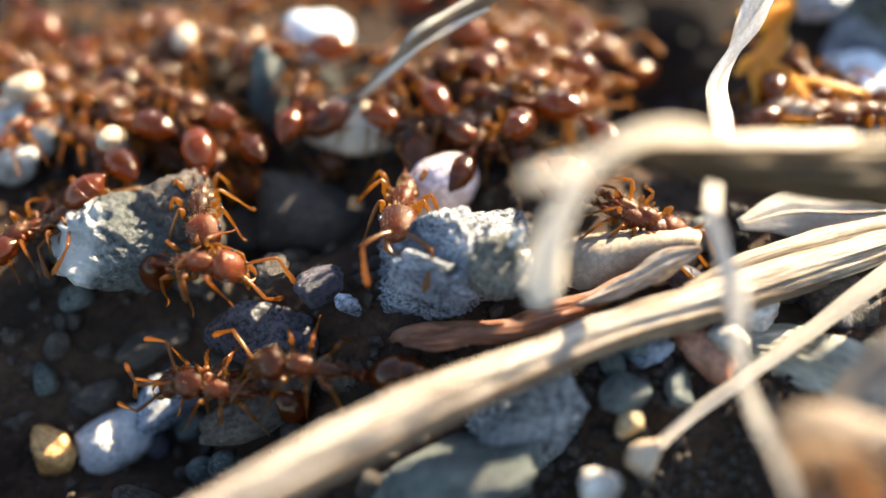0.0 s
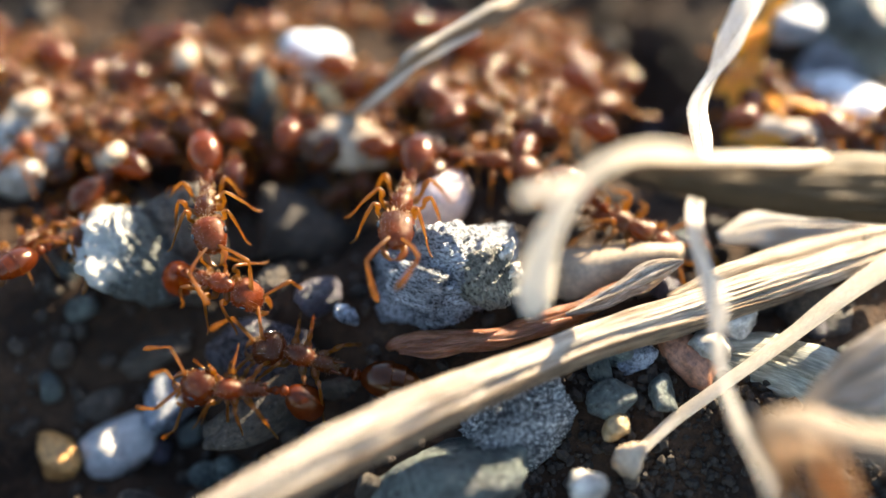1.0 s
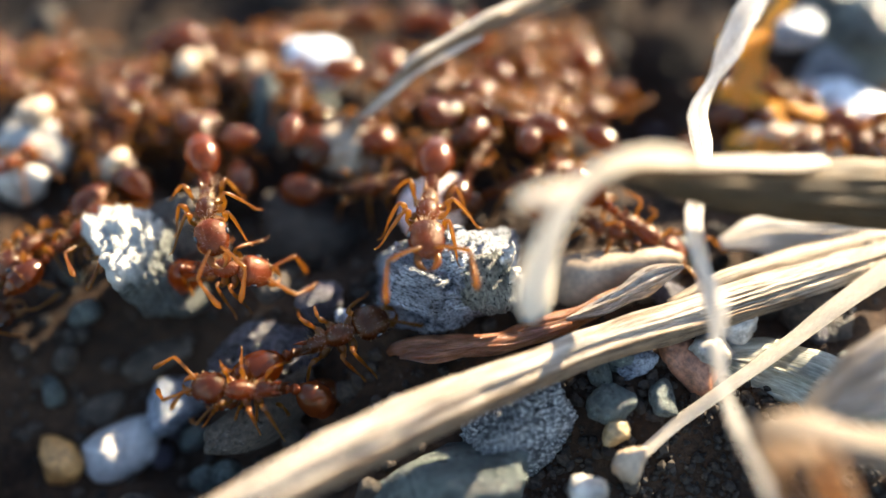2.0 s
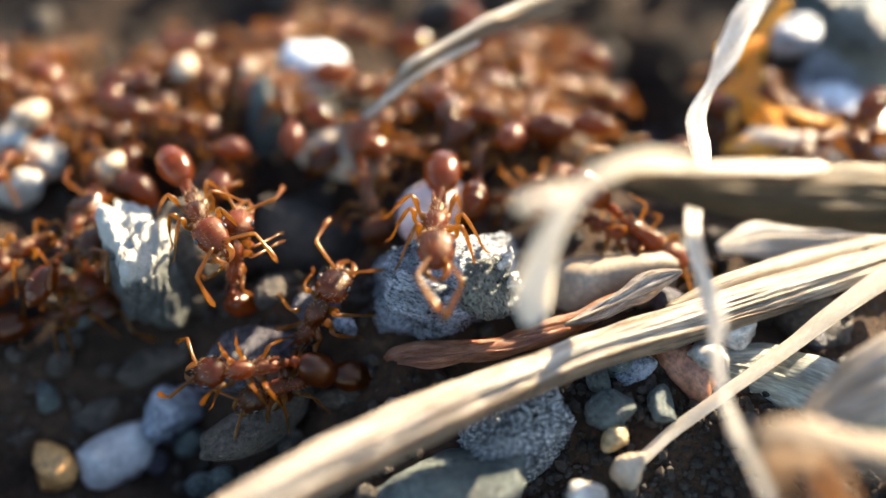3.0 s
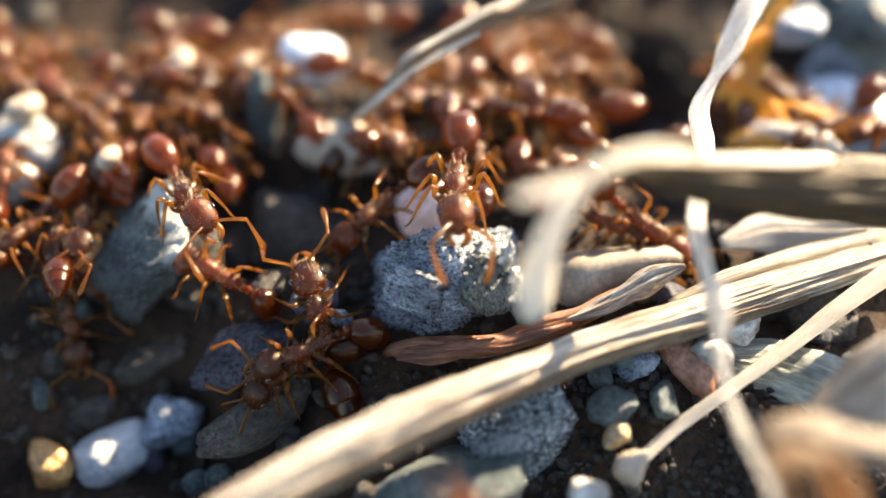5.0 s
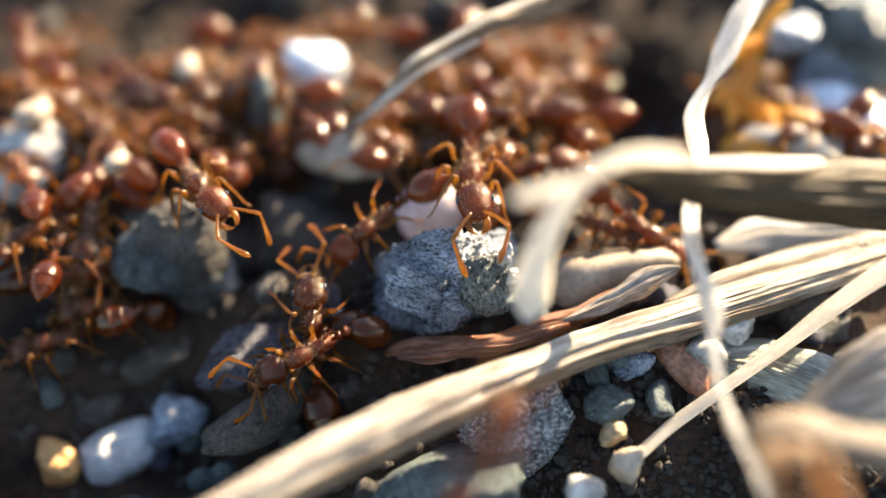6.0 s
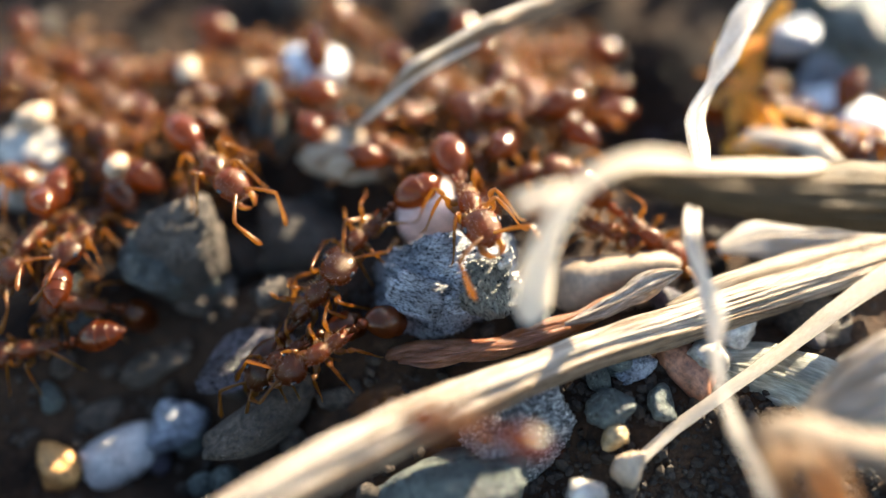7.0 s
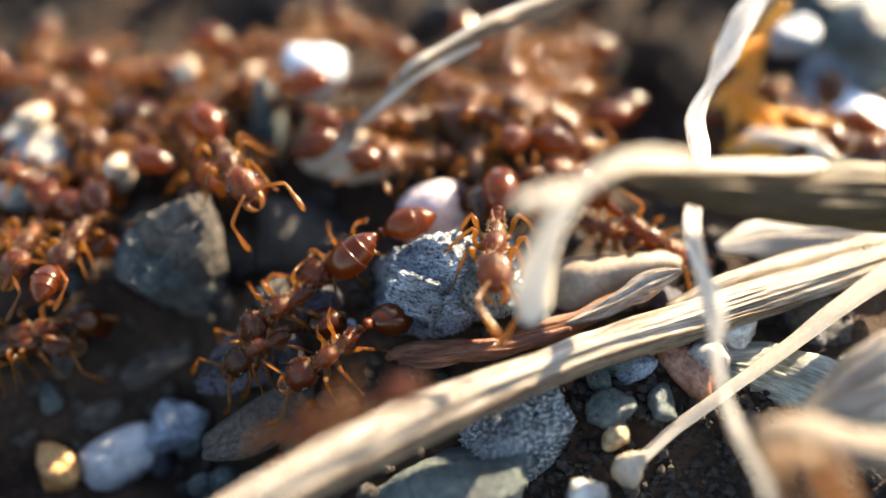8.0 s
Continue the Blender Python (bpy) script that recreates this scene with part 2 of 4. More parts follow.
def stalk(pts, sides=16, steps=8, ridges=0, ridge=0.05, wobble=0.06, flat=1.0, seed=0, up=(0, 0, 1), bm=None, groove=0.0):
    """A tapering stalk along points (x, y, z, radius) with ridges along it, and a groove down its front."""
    bm = bm or bmesh.new()
    path = curve_points(pts, steps)
    rings, lengths, run = [], [], 0.0
    for i, (p, (s, u)) in enumerate(zip(path, sides_along([q[:3] for q in path], up))):
        if i:
            run += (Vector(p[:3]) - Vector(path[i - 1][:3])).length
        lengths.append(run)
        ring = []
        for k in range(sides):
            a = math.tau * k / sides
            r = p[3] * (1 + ridge * math.cos(ridges * a + 1.3 * math.sin(3 * a + seed) + seed))
            r *= 1 + wobble * noise.noise((math.cos(a) * 1.5 + seed * 7, math.sin(a) * 1.5, run * 0.7)) * 2
            r *= 1 - groove * math.exp(-((a - 0.75 - 0.15 * math.sin(run * 0.5)) / 0.16) ** 2)
            ring.append(Vector(p[:3]) + s * (math.cos(a) * r) + u * (math.sin(a) * r * flat))
        rings.append(ring)
    ring_surface(bm, rings, lengths=lengths)
    return bm


def blade(pts, curl=60, thick=0.06, steps=10, across=14, seed=0, rag=0.1, up=(0, 0, 1), fold=0.0, folds=3.0):
    """A dry blade along points (x, y, z, half width, turn in degrees), bent across by curl degrees, with thickness."""
    bm = bmesh.new()
    path = curve_points(pts, steps)
    rings, lengths, run = [], [], 0.0
    for i, (p, (s, u)) in enumerate(zip(path, sides_along([q[:3] for q in path], up))):
        if i:
            run += (Vector(p[:3]) - Vector(path[i - 1][:3])).length
        lengths.append(run)
        turn = Matrix.Rotation(radians(p[4]), 3, s.cross(u))
        s2, u2 = turn @ s, turn @ u
        half = p[3] * (1 + rag * noise.noise((run * 0.8, seed * 5, 0.3)))
        c = radians(curl)
        rad = half / max(c / 2, 0.01)
        outer, inner = [], []
        for k in range(across + 1):
            a = (k / across - 0.5) * c
            rib = 0.35 * thick * math.cos(k * math.pi) + 0.12 * half * noise.noise((run * 0.5, k * 0.35, seed * 3.0))
            rib += fold * half * math.sin(k / across * math.tau * folds + 2.5 * noise.noise((run * 0.6, k * 0.2, seed * 9.0)))
            for r, lst in ((rad + thick / 2 + rib, outer), (rad - thick / 2 + rib, inner)):
                lst.append(Vector(p[:3]) + s2 * (math.sin(a) * r) + u2 * (math.cos(a) * r - rad))
        rings.append(outer + inner[::-1])
    ring_surface(bm, rings, lengths=lengths)
    return bm


def stone_mesh(dims, seed, edge=10.0, rough=0.11, grit=0.045, layers=0.0, level=4, cuts=13, faces=()):
    """A broken stone: a body cut by planes, its edges worn (edge: higher is sharper), with relief."""
    r0 = random.Random(seed)
    planes = [(Vector(f[:3]).normalized(), f[3]) for f in faces]
    for _ in range(0 if faces else cuts):
        v = Vector((r0.gauss(0, 1), r0.gauss(0, 1), r0.gauss(0, 1))).normalized()
        planes.append((v, r0.uniform(0.72, 1.0)))
    for v in ((1, 0, 0), (-1, 0, 0), (0, 1, 0), (0, -1, 0), (0, 0, 1), (0, 0, -1)):
        planes.append((Vector(v), 1.0))
    pn = np.array([p for p, _ in planes])
    pd = np.array([d for _, d in planes])
    bm = bmesh.new()
    bmesh.ops.create_icosphere(bm, subdivisions=level, radius=1)
    bm.verts.ensure_lookup_table()
    n = np.array([v.co for v in bm.verts])
    rad = (np.maximum(n @ pn.T, 0) / pd) ** edge
    rad = rad.sum(1) ** (-1 / edge)
    for v, r in zip(bm.verts, rad):
        d = v.co.copy()
        o = d * 2.2 + Vector((seed * 3.7, seed * 1.3, 0))
        k = 1 + rough * noise.fractal(o, 1.0, 2.0, 3) + grit * noise.fractal(o * 6, 0.8, 2.0, 3)
        if layers:
            k += layers * noise.noise(Vector((d.x * 1.2 + seed, d.y * 1.2, d.z * 9 + d.x * 2)))
        v.co = Vector((d.x * dims[0], d.y * dims[1], d.z * dims[2])) * (r * k)
    return bm


def stone(name, at, dims, turn, material, label, seed, category="stone", group="", **shape):
    ob = part(name, stone_mesh(dims, seed, **shape), material)
    ob.matrix_basis = place(*at, *turn)
    return tagged(ob, label, category, group)


# ---- ground ----
def height(x, y):
    z = 0.6 * noise.fractal(Vector((x * 0.22, y * 0.22, 1.7)), 1.0, 2.0, 4) - 0.6
    z += 0.28 * max(-14.0, min(0.0, y))             # the slope of the mound
    z += 0.7 * noise.noise(Vector((x * 0.09, y * 0.09, 5.1)))
    start = 15.0 + 3.0 * max(0.0, min(1.0, (x - 6.0) / 5.0)) - 1.5 * noise.noise(Vector((x * 0.2, 3.3, 0)))
    z += 0.55 * max(0.0, min(7.0, y - start))       # a bank behind the ants
    z -= 5.2 * math.exp(-((x + 10.5) / 5.2) ** 2 - ((y + 5.5) / 3.6) ** 2)    # a shaded dip
    z -= 2.6 * math.exp(-((x + 15.5) / 2.4) ** 2 - ((y + 7.6) / 2.2) ** 2)
    z -= 3.2 * math.exp(-((x + 8.2) / 4.5) ** 2 - ((y - 2.4) / 2.8) ** 2)    # the hollow of the nest
    z -= 1.4 * math.exp(-((x - 8.3) / 2.2) ** 2 - ((y + 8.6) / 1.8) ** 2)     # a dip under the fibre
    z -= 1.2 * math.exp(-((x - 3.0) / 2.2) ** 2 - ((y + 7.2) / 2.0) ** 2)     # a dip beside the rock
    z -= 5.0 * math.exp(-((x - 8.6) / 2.9) ** 2 - ((y - 11.0) / 5.0) ** 2)    # a dark hollow
    return z


def ground_mesh():
    near = list(np.arange(-34, 34.01, 0.36))
    out = [38, 44, 52, 65, 85, 120, 180, 300, 600, 1500, 4000, 12000]
    xs = [-v for v in out[::-1]] + near + out
    ys = [v + 8 for v in xs]
    bm = bmesh.new()
    grid = []
    for y in ys:
        line = []
        for x in xs:
            z = height(x, y)
            line.append(bm.verts.new((x, y, z)))
        grid.append(line)
    for j in range(len(ys) - 1):
        for i in range(len(xs) - 1):
            bm.faces.new((grid[j][i], grid[j][i + 1], grid[j + 1][i + 1], grid[j + 1][i]))
    return bm


ground = tagged(part("ground", ground_mesh(), SOIL), "dark crumbly soil with grit between the stones", "ground", kind="structure")


def grains(count, area, sizes, seed):
    r0 = random.Random(seed)
    shapes = []
    for s in range(6):
        b = bmesh.new()
        bmesh.ops.create_icosphere(b, subdivisions=1, radius=1)
        for v in b.verts:
            v.co *= r0.uniform(0.72, 1.12)
        b.verts.index_update()
        shapes.append(([v.co.copy() for v in b.verts], [[v.index for v in f.verts] for f in b.faces]))
        b.free()
    verts, faces = [], []
    for _ in range(count):
        x, y = r0.uniform(*area[0]), r0.uniform(*area[1])
        s = sizes[0] + (sizes[1] - sizes[0]) * r0.random() ** 2.5
        m = Euler([r0.uniform(0, 6.3) for _ in range(3)]).to_matrix() @ Matrix.Diagonal((s, s * r0.uniform(0.6, 1), s * r0.uniform(0.5, 0.9)))
        c = Vector((x, y, height(x, y) + s * 0.25))
        co, fs = shapes[r0.randrange(6)]
        base = len(verts)
        verts += [(c + m @ v) * MM for v in co]
        faces += [[base + i for i in f] for f in fs]
    me = bpy.data.meshes.new("soil_grains")
    me.from_pydata(verts, [], faces)
    me.materials.append(GRAIN)
    return new("soil_grains", me)


tagged(grains(4200, ((-24, 24), (-14, 34)), (0.1, 0.5), 3), "loose brown and grey soil grains", "soil", kind="stuff")

tagged(grains(2400, ((2.5, 15), (-14, -4)), (0.07, 0.3), 13), "loose brown and grey soil grains", "soil", kind="stuff")

# ---- stones ----
rock = stone("rock", (0.08, -1.78, -0.43), (2.5, 1.9, 2.25), (0, 0, 0), SCHIST, "grey layered schist rock with a rough face, ants on top", 4,
      edge=26, rough=0.1, grit=0.09, layers=0.06, level=6,
      faces=((-0.5, -0.8, 0.3, 0.72), (0.45, -0.85, 0.2, 0.8), (-0.3, -0.5, 0.8, 0.74), (0.5, -0.2, 0.9, 0.86), (-0.9, -0.1, 0.3, 0.86), (0.85, -0.3, 0.45, 0.82), (-0.2, 0.8, 0.5, 0.85), (-0.1, -0.9, -0.5, 0.78), (0.6, -0.65, -0.45, 0.66)))
for at, dims, turn, seed, m in (((-0.97, -1.0, 0.85), (1.3, 0.55, 0.8), (-35, 8, -18), 141, SCHIST), ((1.3, -0.78, 1.15), (1.05, 0.6, 1.2), (-40, -4, 26), 142, GREENSCHIST)):
    ledge = part("ledge", stone_mesh(dims, seed, edge=14, rough=0.12, grit=0.07, layers=0.08, level=5), m, rock, "" if m is SCHIST else "olive-grey split slab of the rock")
    ledge.matrix_basis = place(*at, *turn)
for at, dims, seed in (((1.95, -0.35, 1.75), (0.32, 0.34, 0.8), 143), ((2.25, -0.7, 1.25), (0.34, 0.34, 0.55), 144)):
    crust = part("crust", stone_mesh(dims, seed, edge=9, rough=0.35, grit=0.22, level=4), PALE, rock, "pale crust on the sunlit edge")
    crust.matrix_basis = place(*at, 10, 15, 20)
stone("rock", (2.62, -6.42, -2.88), (1.85, 1.45, 2.0), (10, 10, 20), GRIT, "gritty dark grey rock under the straw, its edge sunlit", 12,
      edge=22, rough=0.07, grit=0.08, layers=0.03, level=6,
      faces=((-0.3, -0.9, 0.2, 0.8), (0.55, -0.8, 0.2, 0.78), (-0.1, -0.6, 0.75, 0.8), (0.95, 0.2, 0.2, 0.85), (0.4, -0.8, -0.5, 0.8), (-0.6, 0.3, 0.7, 0.85)))
stone("rock", (0.25, -8.53, -3.0), (3.0, 1.6, 1.6), (42, -14, 12), GREENSTONE, "dark green-grey stone at the front", 23,
      edge=10, rough=0.08, grit=0.02, layers=0.04, level=5)
stone("stone", (-5.40, 2.14, -2.10), (2.0, 1.5, 1.9), (0, 20, 15), DARKSTONE, "dark grey flat stone in the shade", 31, edge=10, rough=0.08, layers=0.04)
stone("stone", (-8.22, 2.63, -3.09), (1.4, 1.2, 1.0), (0, 0, 50), DARKSTONE, "dark grey stone in the shade", 32, edge=10, rough=0.08)
stone("stone", (-9.70, 0.60, -1.25), (1.9, 1.5, 2.5), (0, 6, 30), DARKSTONE, "dark grey pointed stone in the nest hollow", 37, edge=12, rough=0.1, grit=0.06, layers=0.05, level=5)
stone("pebble", (-12.36, -5.11, -6.39), (1.5, 1.12, 1.3), (0, 12, 20), WHITISH, "white angular pebble on dark soil", 41, category="pebble", edge=8, rough=0.05)
stone("pebble", (-14.23, -5.60, -6.16), (0.95, 0.8, 0.95), (0, 0, 0), ORANGE, "small orange-brown pebble on dark soil", 43, category="pebble", edge=6)
stone("pebble", (-16.25, -5.34, -6.75), (1.1, 0.9, 0.9), (0, 0, 40), DARKSTONE, "dark grey pebble on the soil", 44, category="pebble", edge=7)
stone("pebble", (-12.97, -3.61, -5.17), (0.96, 0.86, 0.64), (0, 0, 10), DARKSTONE, "dark grey pebble in the shade", 45, category="pebble", edge=7)
stone("stone_flake", (-11.05, -2.29, -3.91), (1.60, 0.64, 0.48), (0, -18, 18), DARKSTONE, "dull grey-brown stone flake", 46, edge=9)
stone("stone", (-6.56, -5.45, -3.32), (2.5, 0.8, 0.75), (0, -14, 30), DARKSTONE, "long grey stone beside the straw", 47, edge=9, rough=0.08, layers=0.04)
stone("clod", (-4.45, -1.95, -0.75), (0.95, 0.8, 0.75), (0, 0, 20), PURPLE, "purple-grey crumbly clod of soil", 48, category="clod", edge=6, rough=0.14, grit=0.06)
stone("clod", (-3.48, -2.88, -0.90), (0.45, 0.4, 0.4), (0, 0, 20), BLUESTONE, "small blue-grey clod of soil", 49, category="clod", edge=6, rough=0.14)
stone("clod", (-6.26, -1.43, -0.87), (0.7, 0.6, 0.5), (0, 0, 20), DARKSTONE, "small dark clod of soil", 50, category="clod", edge=6, rough=0.14)
stone("pebble", (-0.19, 2.14, 0.16), (1.75, 1.4, 1.75), (0, 0, 10), PINK, "pale pink rounded pebble behind the rock", 51, category="pebble", edge=4, rough=0.04)
stone("clod", (-3.71, 4.81, 0.50), (2.6, 1.2, 1.0), (0, 3, -6), BEIGE, "long beige clod among the ants", 52, category="clod", edge=5, rough=0.08)
stone("pebble", (-5.45, 9.57, 1.20), (1.65, 1.4, 1.55), (0, 0, 0), QUARTZ, "bright white quartz pebble in the sun", 53, category="pebble", edge=5, rough=0.05)
stone("stone", (-7.40, 7.00, 0.30), (0.8, 0.8, 2.7), (0, 4, 0), GREENSTONE, "upright blue-grey stone among the ants", 54, edge=7)
stone("pebble", (-16.6, 5.1, 0.1), (1.9, 1.4, 1.45), (0, 0, 0), PALE, "pale cream pebble in the sun", 55, category="pebble", edge=5)
stone("pebble", (-17.09, 4.02, -0.22), (1.3, 1.2, 1.1), (0, 0, 30), PALE, "pale cream pebble in the sun", 56, category="pebble", edge=5)
stone("pebble", (-12.87, 4.05, 0.0), (0.8, 0.7, 0.7), (0, 0, 30), BEIGE, "rounded beige pebble among the ants", 57, category="pebble", edge=5)
# small cream grains that lie among the ants
for at, s in (((-12.22, 2.67, 1.78), 0.5), ((-16.14, 5.48, 1.96), 0.70), ((-10.72, 8.61, 1.94), 0.55), ((-8.04, 8.82, 1.74), 0.45)):
    stone("grain", at, (s * 1.3, s, s * 0.9), (0, 10, at[0] * 40), BEIGE, "cream oblong grain among the ants", int(s * 100), category="grain", group="cream grains", edge=5, rough=0.05, level=3)
# pebbles beyond the straw
for spec in (
    ((5.43, -5.96, -1.58), (0.95, 0.75, 0.6), GREENSTONE, "green-grey pebble on the soil", 61),
    ((5.77, -6.81, -1.86), (0.55, 0.5, 0.45), OCHRE, "small yellowish pebble on the soil", 62),
    ((5.90, -7.98, -2.18), (0.6, 0.55, 0.85), BEIGE, "beige oblong pebble on the soil", 63),
    ((7.31, -5.77, -1.52), (0.72, 0.6, 0.6), GREENSTONE, "green-grey pebble on the soil", 64),
    ((4.48, -9.08, -2.00), (0.75, 0.7, 0.5), PALE, "pale pebble beside the green-grey stone", 65),
    ((6.62, -4.53, -1.21), (0.8, 0.6, 0.45), BLUESTONE, "blue-grey pebble beside the straw", 66),
    ((8.37, -4.53, -1.21), (1.2, 0.75, 0.8), RUST, "rust-brown pebble with a pale side", 67),
    ((9.31, -4.33, -1.15), (0.8, 0.8, 1.2), PALE, "pale sunlit pebble beside the fibre", 68),
    ((10.22, -3.22, -0.81), (0.9, 0.8, 0.7), PALE, "pale sunlit pebble beside the fibre", 69),
    ((14.47, 9.04, 3.39), (1.3, 1.1, 0.9), BLUESTONE, "blue-grey pebble in the distance", 70),
    ((17.26, 7.81, -0.00), (2.6, 2.1, 1.7), QUARTZ, "white pebble in the distance", 71),
    ((17.67, 10.51, 0.50), (2.8, 2.0, 1.8), BLUESTONE, "blue-grey stone in the distance", 78),
    ((19.30, 12.02, 2.00), (3.4, 2.6, 2.4), GREENSTONE, "green-grey stone in the distance", 79),
    ((16.75, 13.20, 2.00), (2.6, 2.2, 2.0), GREENSTONE, "green-grey stone in the distance", 80),
    ((3.12, -2.67, -0.69), (0.8, 0.7, 0.6), GREENSTONE, "green-grey stone beside the rock", 75),
):
    stone("pebble", spec[0], spec[1], (0, rnd.uniform(-20, 20), rnd.uniform(0, 180)), spec[2], spec[3], spec[4], category="pebble",
          group="pebbles on the ground", edge=6, rough=0.12, grit=0.04)

stone("stone", (14.82, -2.18, -1.89), (2.6, 1.8, 1.0), (0, 5, 10), DARKSTONE, "dark grey stone in the shade of the stems", 73, edge=8)
stone("stone", (6.3, -0.75, -1.2), (3.9, 1.6, 1.8), (0, -8, 8), BEIGE, "smooth beige stone behind the husk", 77, edge=5, rough=0.05)

# loose pebbles spread over the soil
loose = []
for k, (m, text) in enumerate(((DARKSTONE, "dark grey pebble loose on soil"), (GREENSTONE, "green-grey pebble loose on soil"), (PURPLE, "purple-grey pebble loose on soil"), (BEIGE, "beige pebble loose on soil"))):
    ob = stone("pebble", (-6 + k * 3, 30, height(-6 + k * 3, 30) + 0.3), (1.0, 0.8, 0.7), (0, 0, 0), m, text, 80 + k, category="pebble",
               group="loose pebbles", edge=6, rough=0.08, level=3)
    loose.append(ob)
for k in range(150):
    x, y = rnd.uniform(-22, 22), rnd.uniform(-12, 40)
    if (abs(x) < 4.5 and -4 < y < 5) or (x < -11.5 and y < -5.5):
        continue
    s = rnd.uniform(0.35, 0.9) * (1.6 if y > 15 else 1)
    ob = copy_thing(loose[0 if y > 13 else rnd.choice((0, 0, 0, 1, 1, 2, 3))], place(x, y, height(x, y) + 0.35 * s, rnd.uniform(0, 360), rnd.uniform(0, 360), 0))
    ob.scale = (s, s, s)

for k in range(70):
    x, y = rnd.uniform(-15, -2.5), rnd.uniform(-9, 7)
    s = rnd.uniform(0.3, 0.85)
    if x < -11.5 and y < -5.5:
        continue
    ob = copy_thing(loose[rnd.choice((0, 0, 0, 0, 2, 1))], place(x, y, height(x, y) + 0.3 * s, rnd.uniform(0, 360), rnd.uniform(0, 360), 0))
    ob.scale = (s * rnd.uniform(0.8, 1.5), s, s * rnd.uniform(0.5, 1))

# stones that the ants shift
turning_stone = stone("stone", (-10.70, 0.70, -1.28), (2.4, 1.75, 1.45), (0, 0, 0), CRUSTED, "grey stone with a pale crust, rolled by the ants", 91,
                      edge=14, rough=0.11, grit=0.07, layers=0.1, level=5)
dark_seed = stone("stone", (-7.03, -3.93, -1.66), (2.2, 1.15, 0.6), (0, 0, 0), DARKGLOSS, "flat dark purple-grey stone with a glossy face", 92, edge=14, rough=0.1, layers=0.06, level=5)
blue_pebble = stone("pebble", (-9.43, -5.27, -3.57), (1.2, 0.95, 1.0), (0, 0, 0), BLUESTONE, "blue-grey glinting pebble on soil", 93, category="pebble", edge=8, rough=0.07)

# ---- straws and dry leaves ----
straw = tagged(new("straw"), "long dry ridged straw lying across the stones", "straw")
part("stalk", stalk([(-9.33, -12.51, -0.35, 0.6), (-7.18, -11.34, -0.31, 0.64), (-5.08, -10.16, 0.03, 0.68), (-3.04, -8.92, 0.14, 0.74), (-1.08, -7.84, 0.22, 0.74), (1.00, -6.74, 0.19, 0.66), (3.04, -5.77, 0.17, 0.56), (5.17, -4.77, 0.18, 0.56), (7.99, -3.69, 0.13, 0.62), (12.31, -1.97, 0.02, 0.6), (16.02, -0.52, -0.09, 0.53), (20.78, 1.18, 0.05, 0.53)],
                     sides=150, ridges=23, ridge=0.045, seed=1, groove=0.2), STRAW, straw)
# strip on the straw's lower side; its brown paints in the shade there
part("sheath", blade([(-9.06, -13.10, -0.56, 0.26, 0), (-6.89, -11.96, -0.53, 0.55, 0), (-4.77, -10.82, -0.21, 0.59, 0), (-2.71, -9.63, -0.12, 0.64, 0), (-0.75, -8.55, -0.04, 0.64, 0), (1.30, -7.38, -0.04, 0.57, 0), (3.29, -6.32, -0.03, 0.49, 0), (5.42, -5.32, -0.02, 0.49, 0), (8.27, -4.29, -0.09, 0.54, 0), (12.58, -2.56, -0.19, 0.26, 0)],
                      curl=88, thick=0.05, steps=12, across=40, seed=46, rag=0.25, up=(0.399, -0.863, -0.309), fold=0.02, folds=9), SHADETWIG, straw, "brown strip along its side, darkened for shade")
part("split_strip", blade([(7.68, -3.12, 0.27, 0.1, -20), (10.02, -1.99, 0.42, 0.28, -25), (13.01, -0.70, 0.15, 0.34, -25), (16.48, 0.43, 0.08, 0.32, -20), (21.16, 2.11, 0.06, 0.3, -20)], curl=80, thick=0.08, seed=21, rag=0.25), STRAW, straw)
part("split_strip", stalk([(-4.44, -9.11, 0.37, 0.05), (-2.48, -8.11, 0.38, 0.14), (0.29, -6.64, 0.29, 0.12), (3.25, -5.32, 0.34, 0.05)], sides=10, ridges=2, ridge=0.1, seed=22), STRAW, straw)
husk = tagged(new("leaf_husk"), "rolled brown dry husk lying along the straw", "husk")
part("husk_blade", blade([(-1.99, -3.97, -1.42, 0.12, 10), (-1.71, -3.86, -1.16, 0.38, 24), (-0.96, -3.8, -0.95, 0.58, 34), (0.31, -3.85, -0.88, 0.56, 10), (1.68, -3.86, -0.75, 0.6, 26), (3.04, -3.64, -0.53, 0.5, -5), (4.42, -3.30, -0.33, 0.42, -20), (5.83, -2.72, -0.03, 0.36, -30), (7.23, -2.21, 0.34, 0.25, -30), (8.29, -1.85, 0.70, 0.06, -20)],
                         curl=150, thick=0.06, steps=12, across=30, seed=2, rag=0.3, fold=0.09, folds=4), HUSK, husk)
part("inner_fold", blade([(-1.54, -4.30, -1.19, 0.1, 10), (-0.47, -4.26, -0.87, 0.42, 0), (1.27, -4.25, -0.57, 0.34, -10), (2.81, -4.07, -0.40, 0.24, -10), (4.37, -3.67, -0.13, 0.08, 0)], curl=120, thick=0.05, across=24, seed=32, rag=0.4, fold=0.12), HUSK, husk)
part("torn_end", blade([(4.19, -3.52, -0.13, 0.08, 0), (5.35, -3.17, 0.23, 0.34, -10), (6.32, -2.81, 0.59, 0.55, -25), (7.29, -2.47, 0.93, 0.55, -40), (8.20, -2.22, 1.18, 0.05, -40)], curl=230, thick=0.05, across=26, seed=35, rag=0.5, fold=0.14, folds=4), PALEHUSK, husk, "pale twisted torn end")
stem = tagged(new("grass"), "dry bent grass stem with a curled blade, lit from behind", "grass stem")
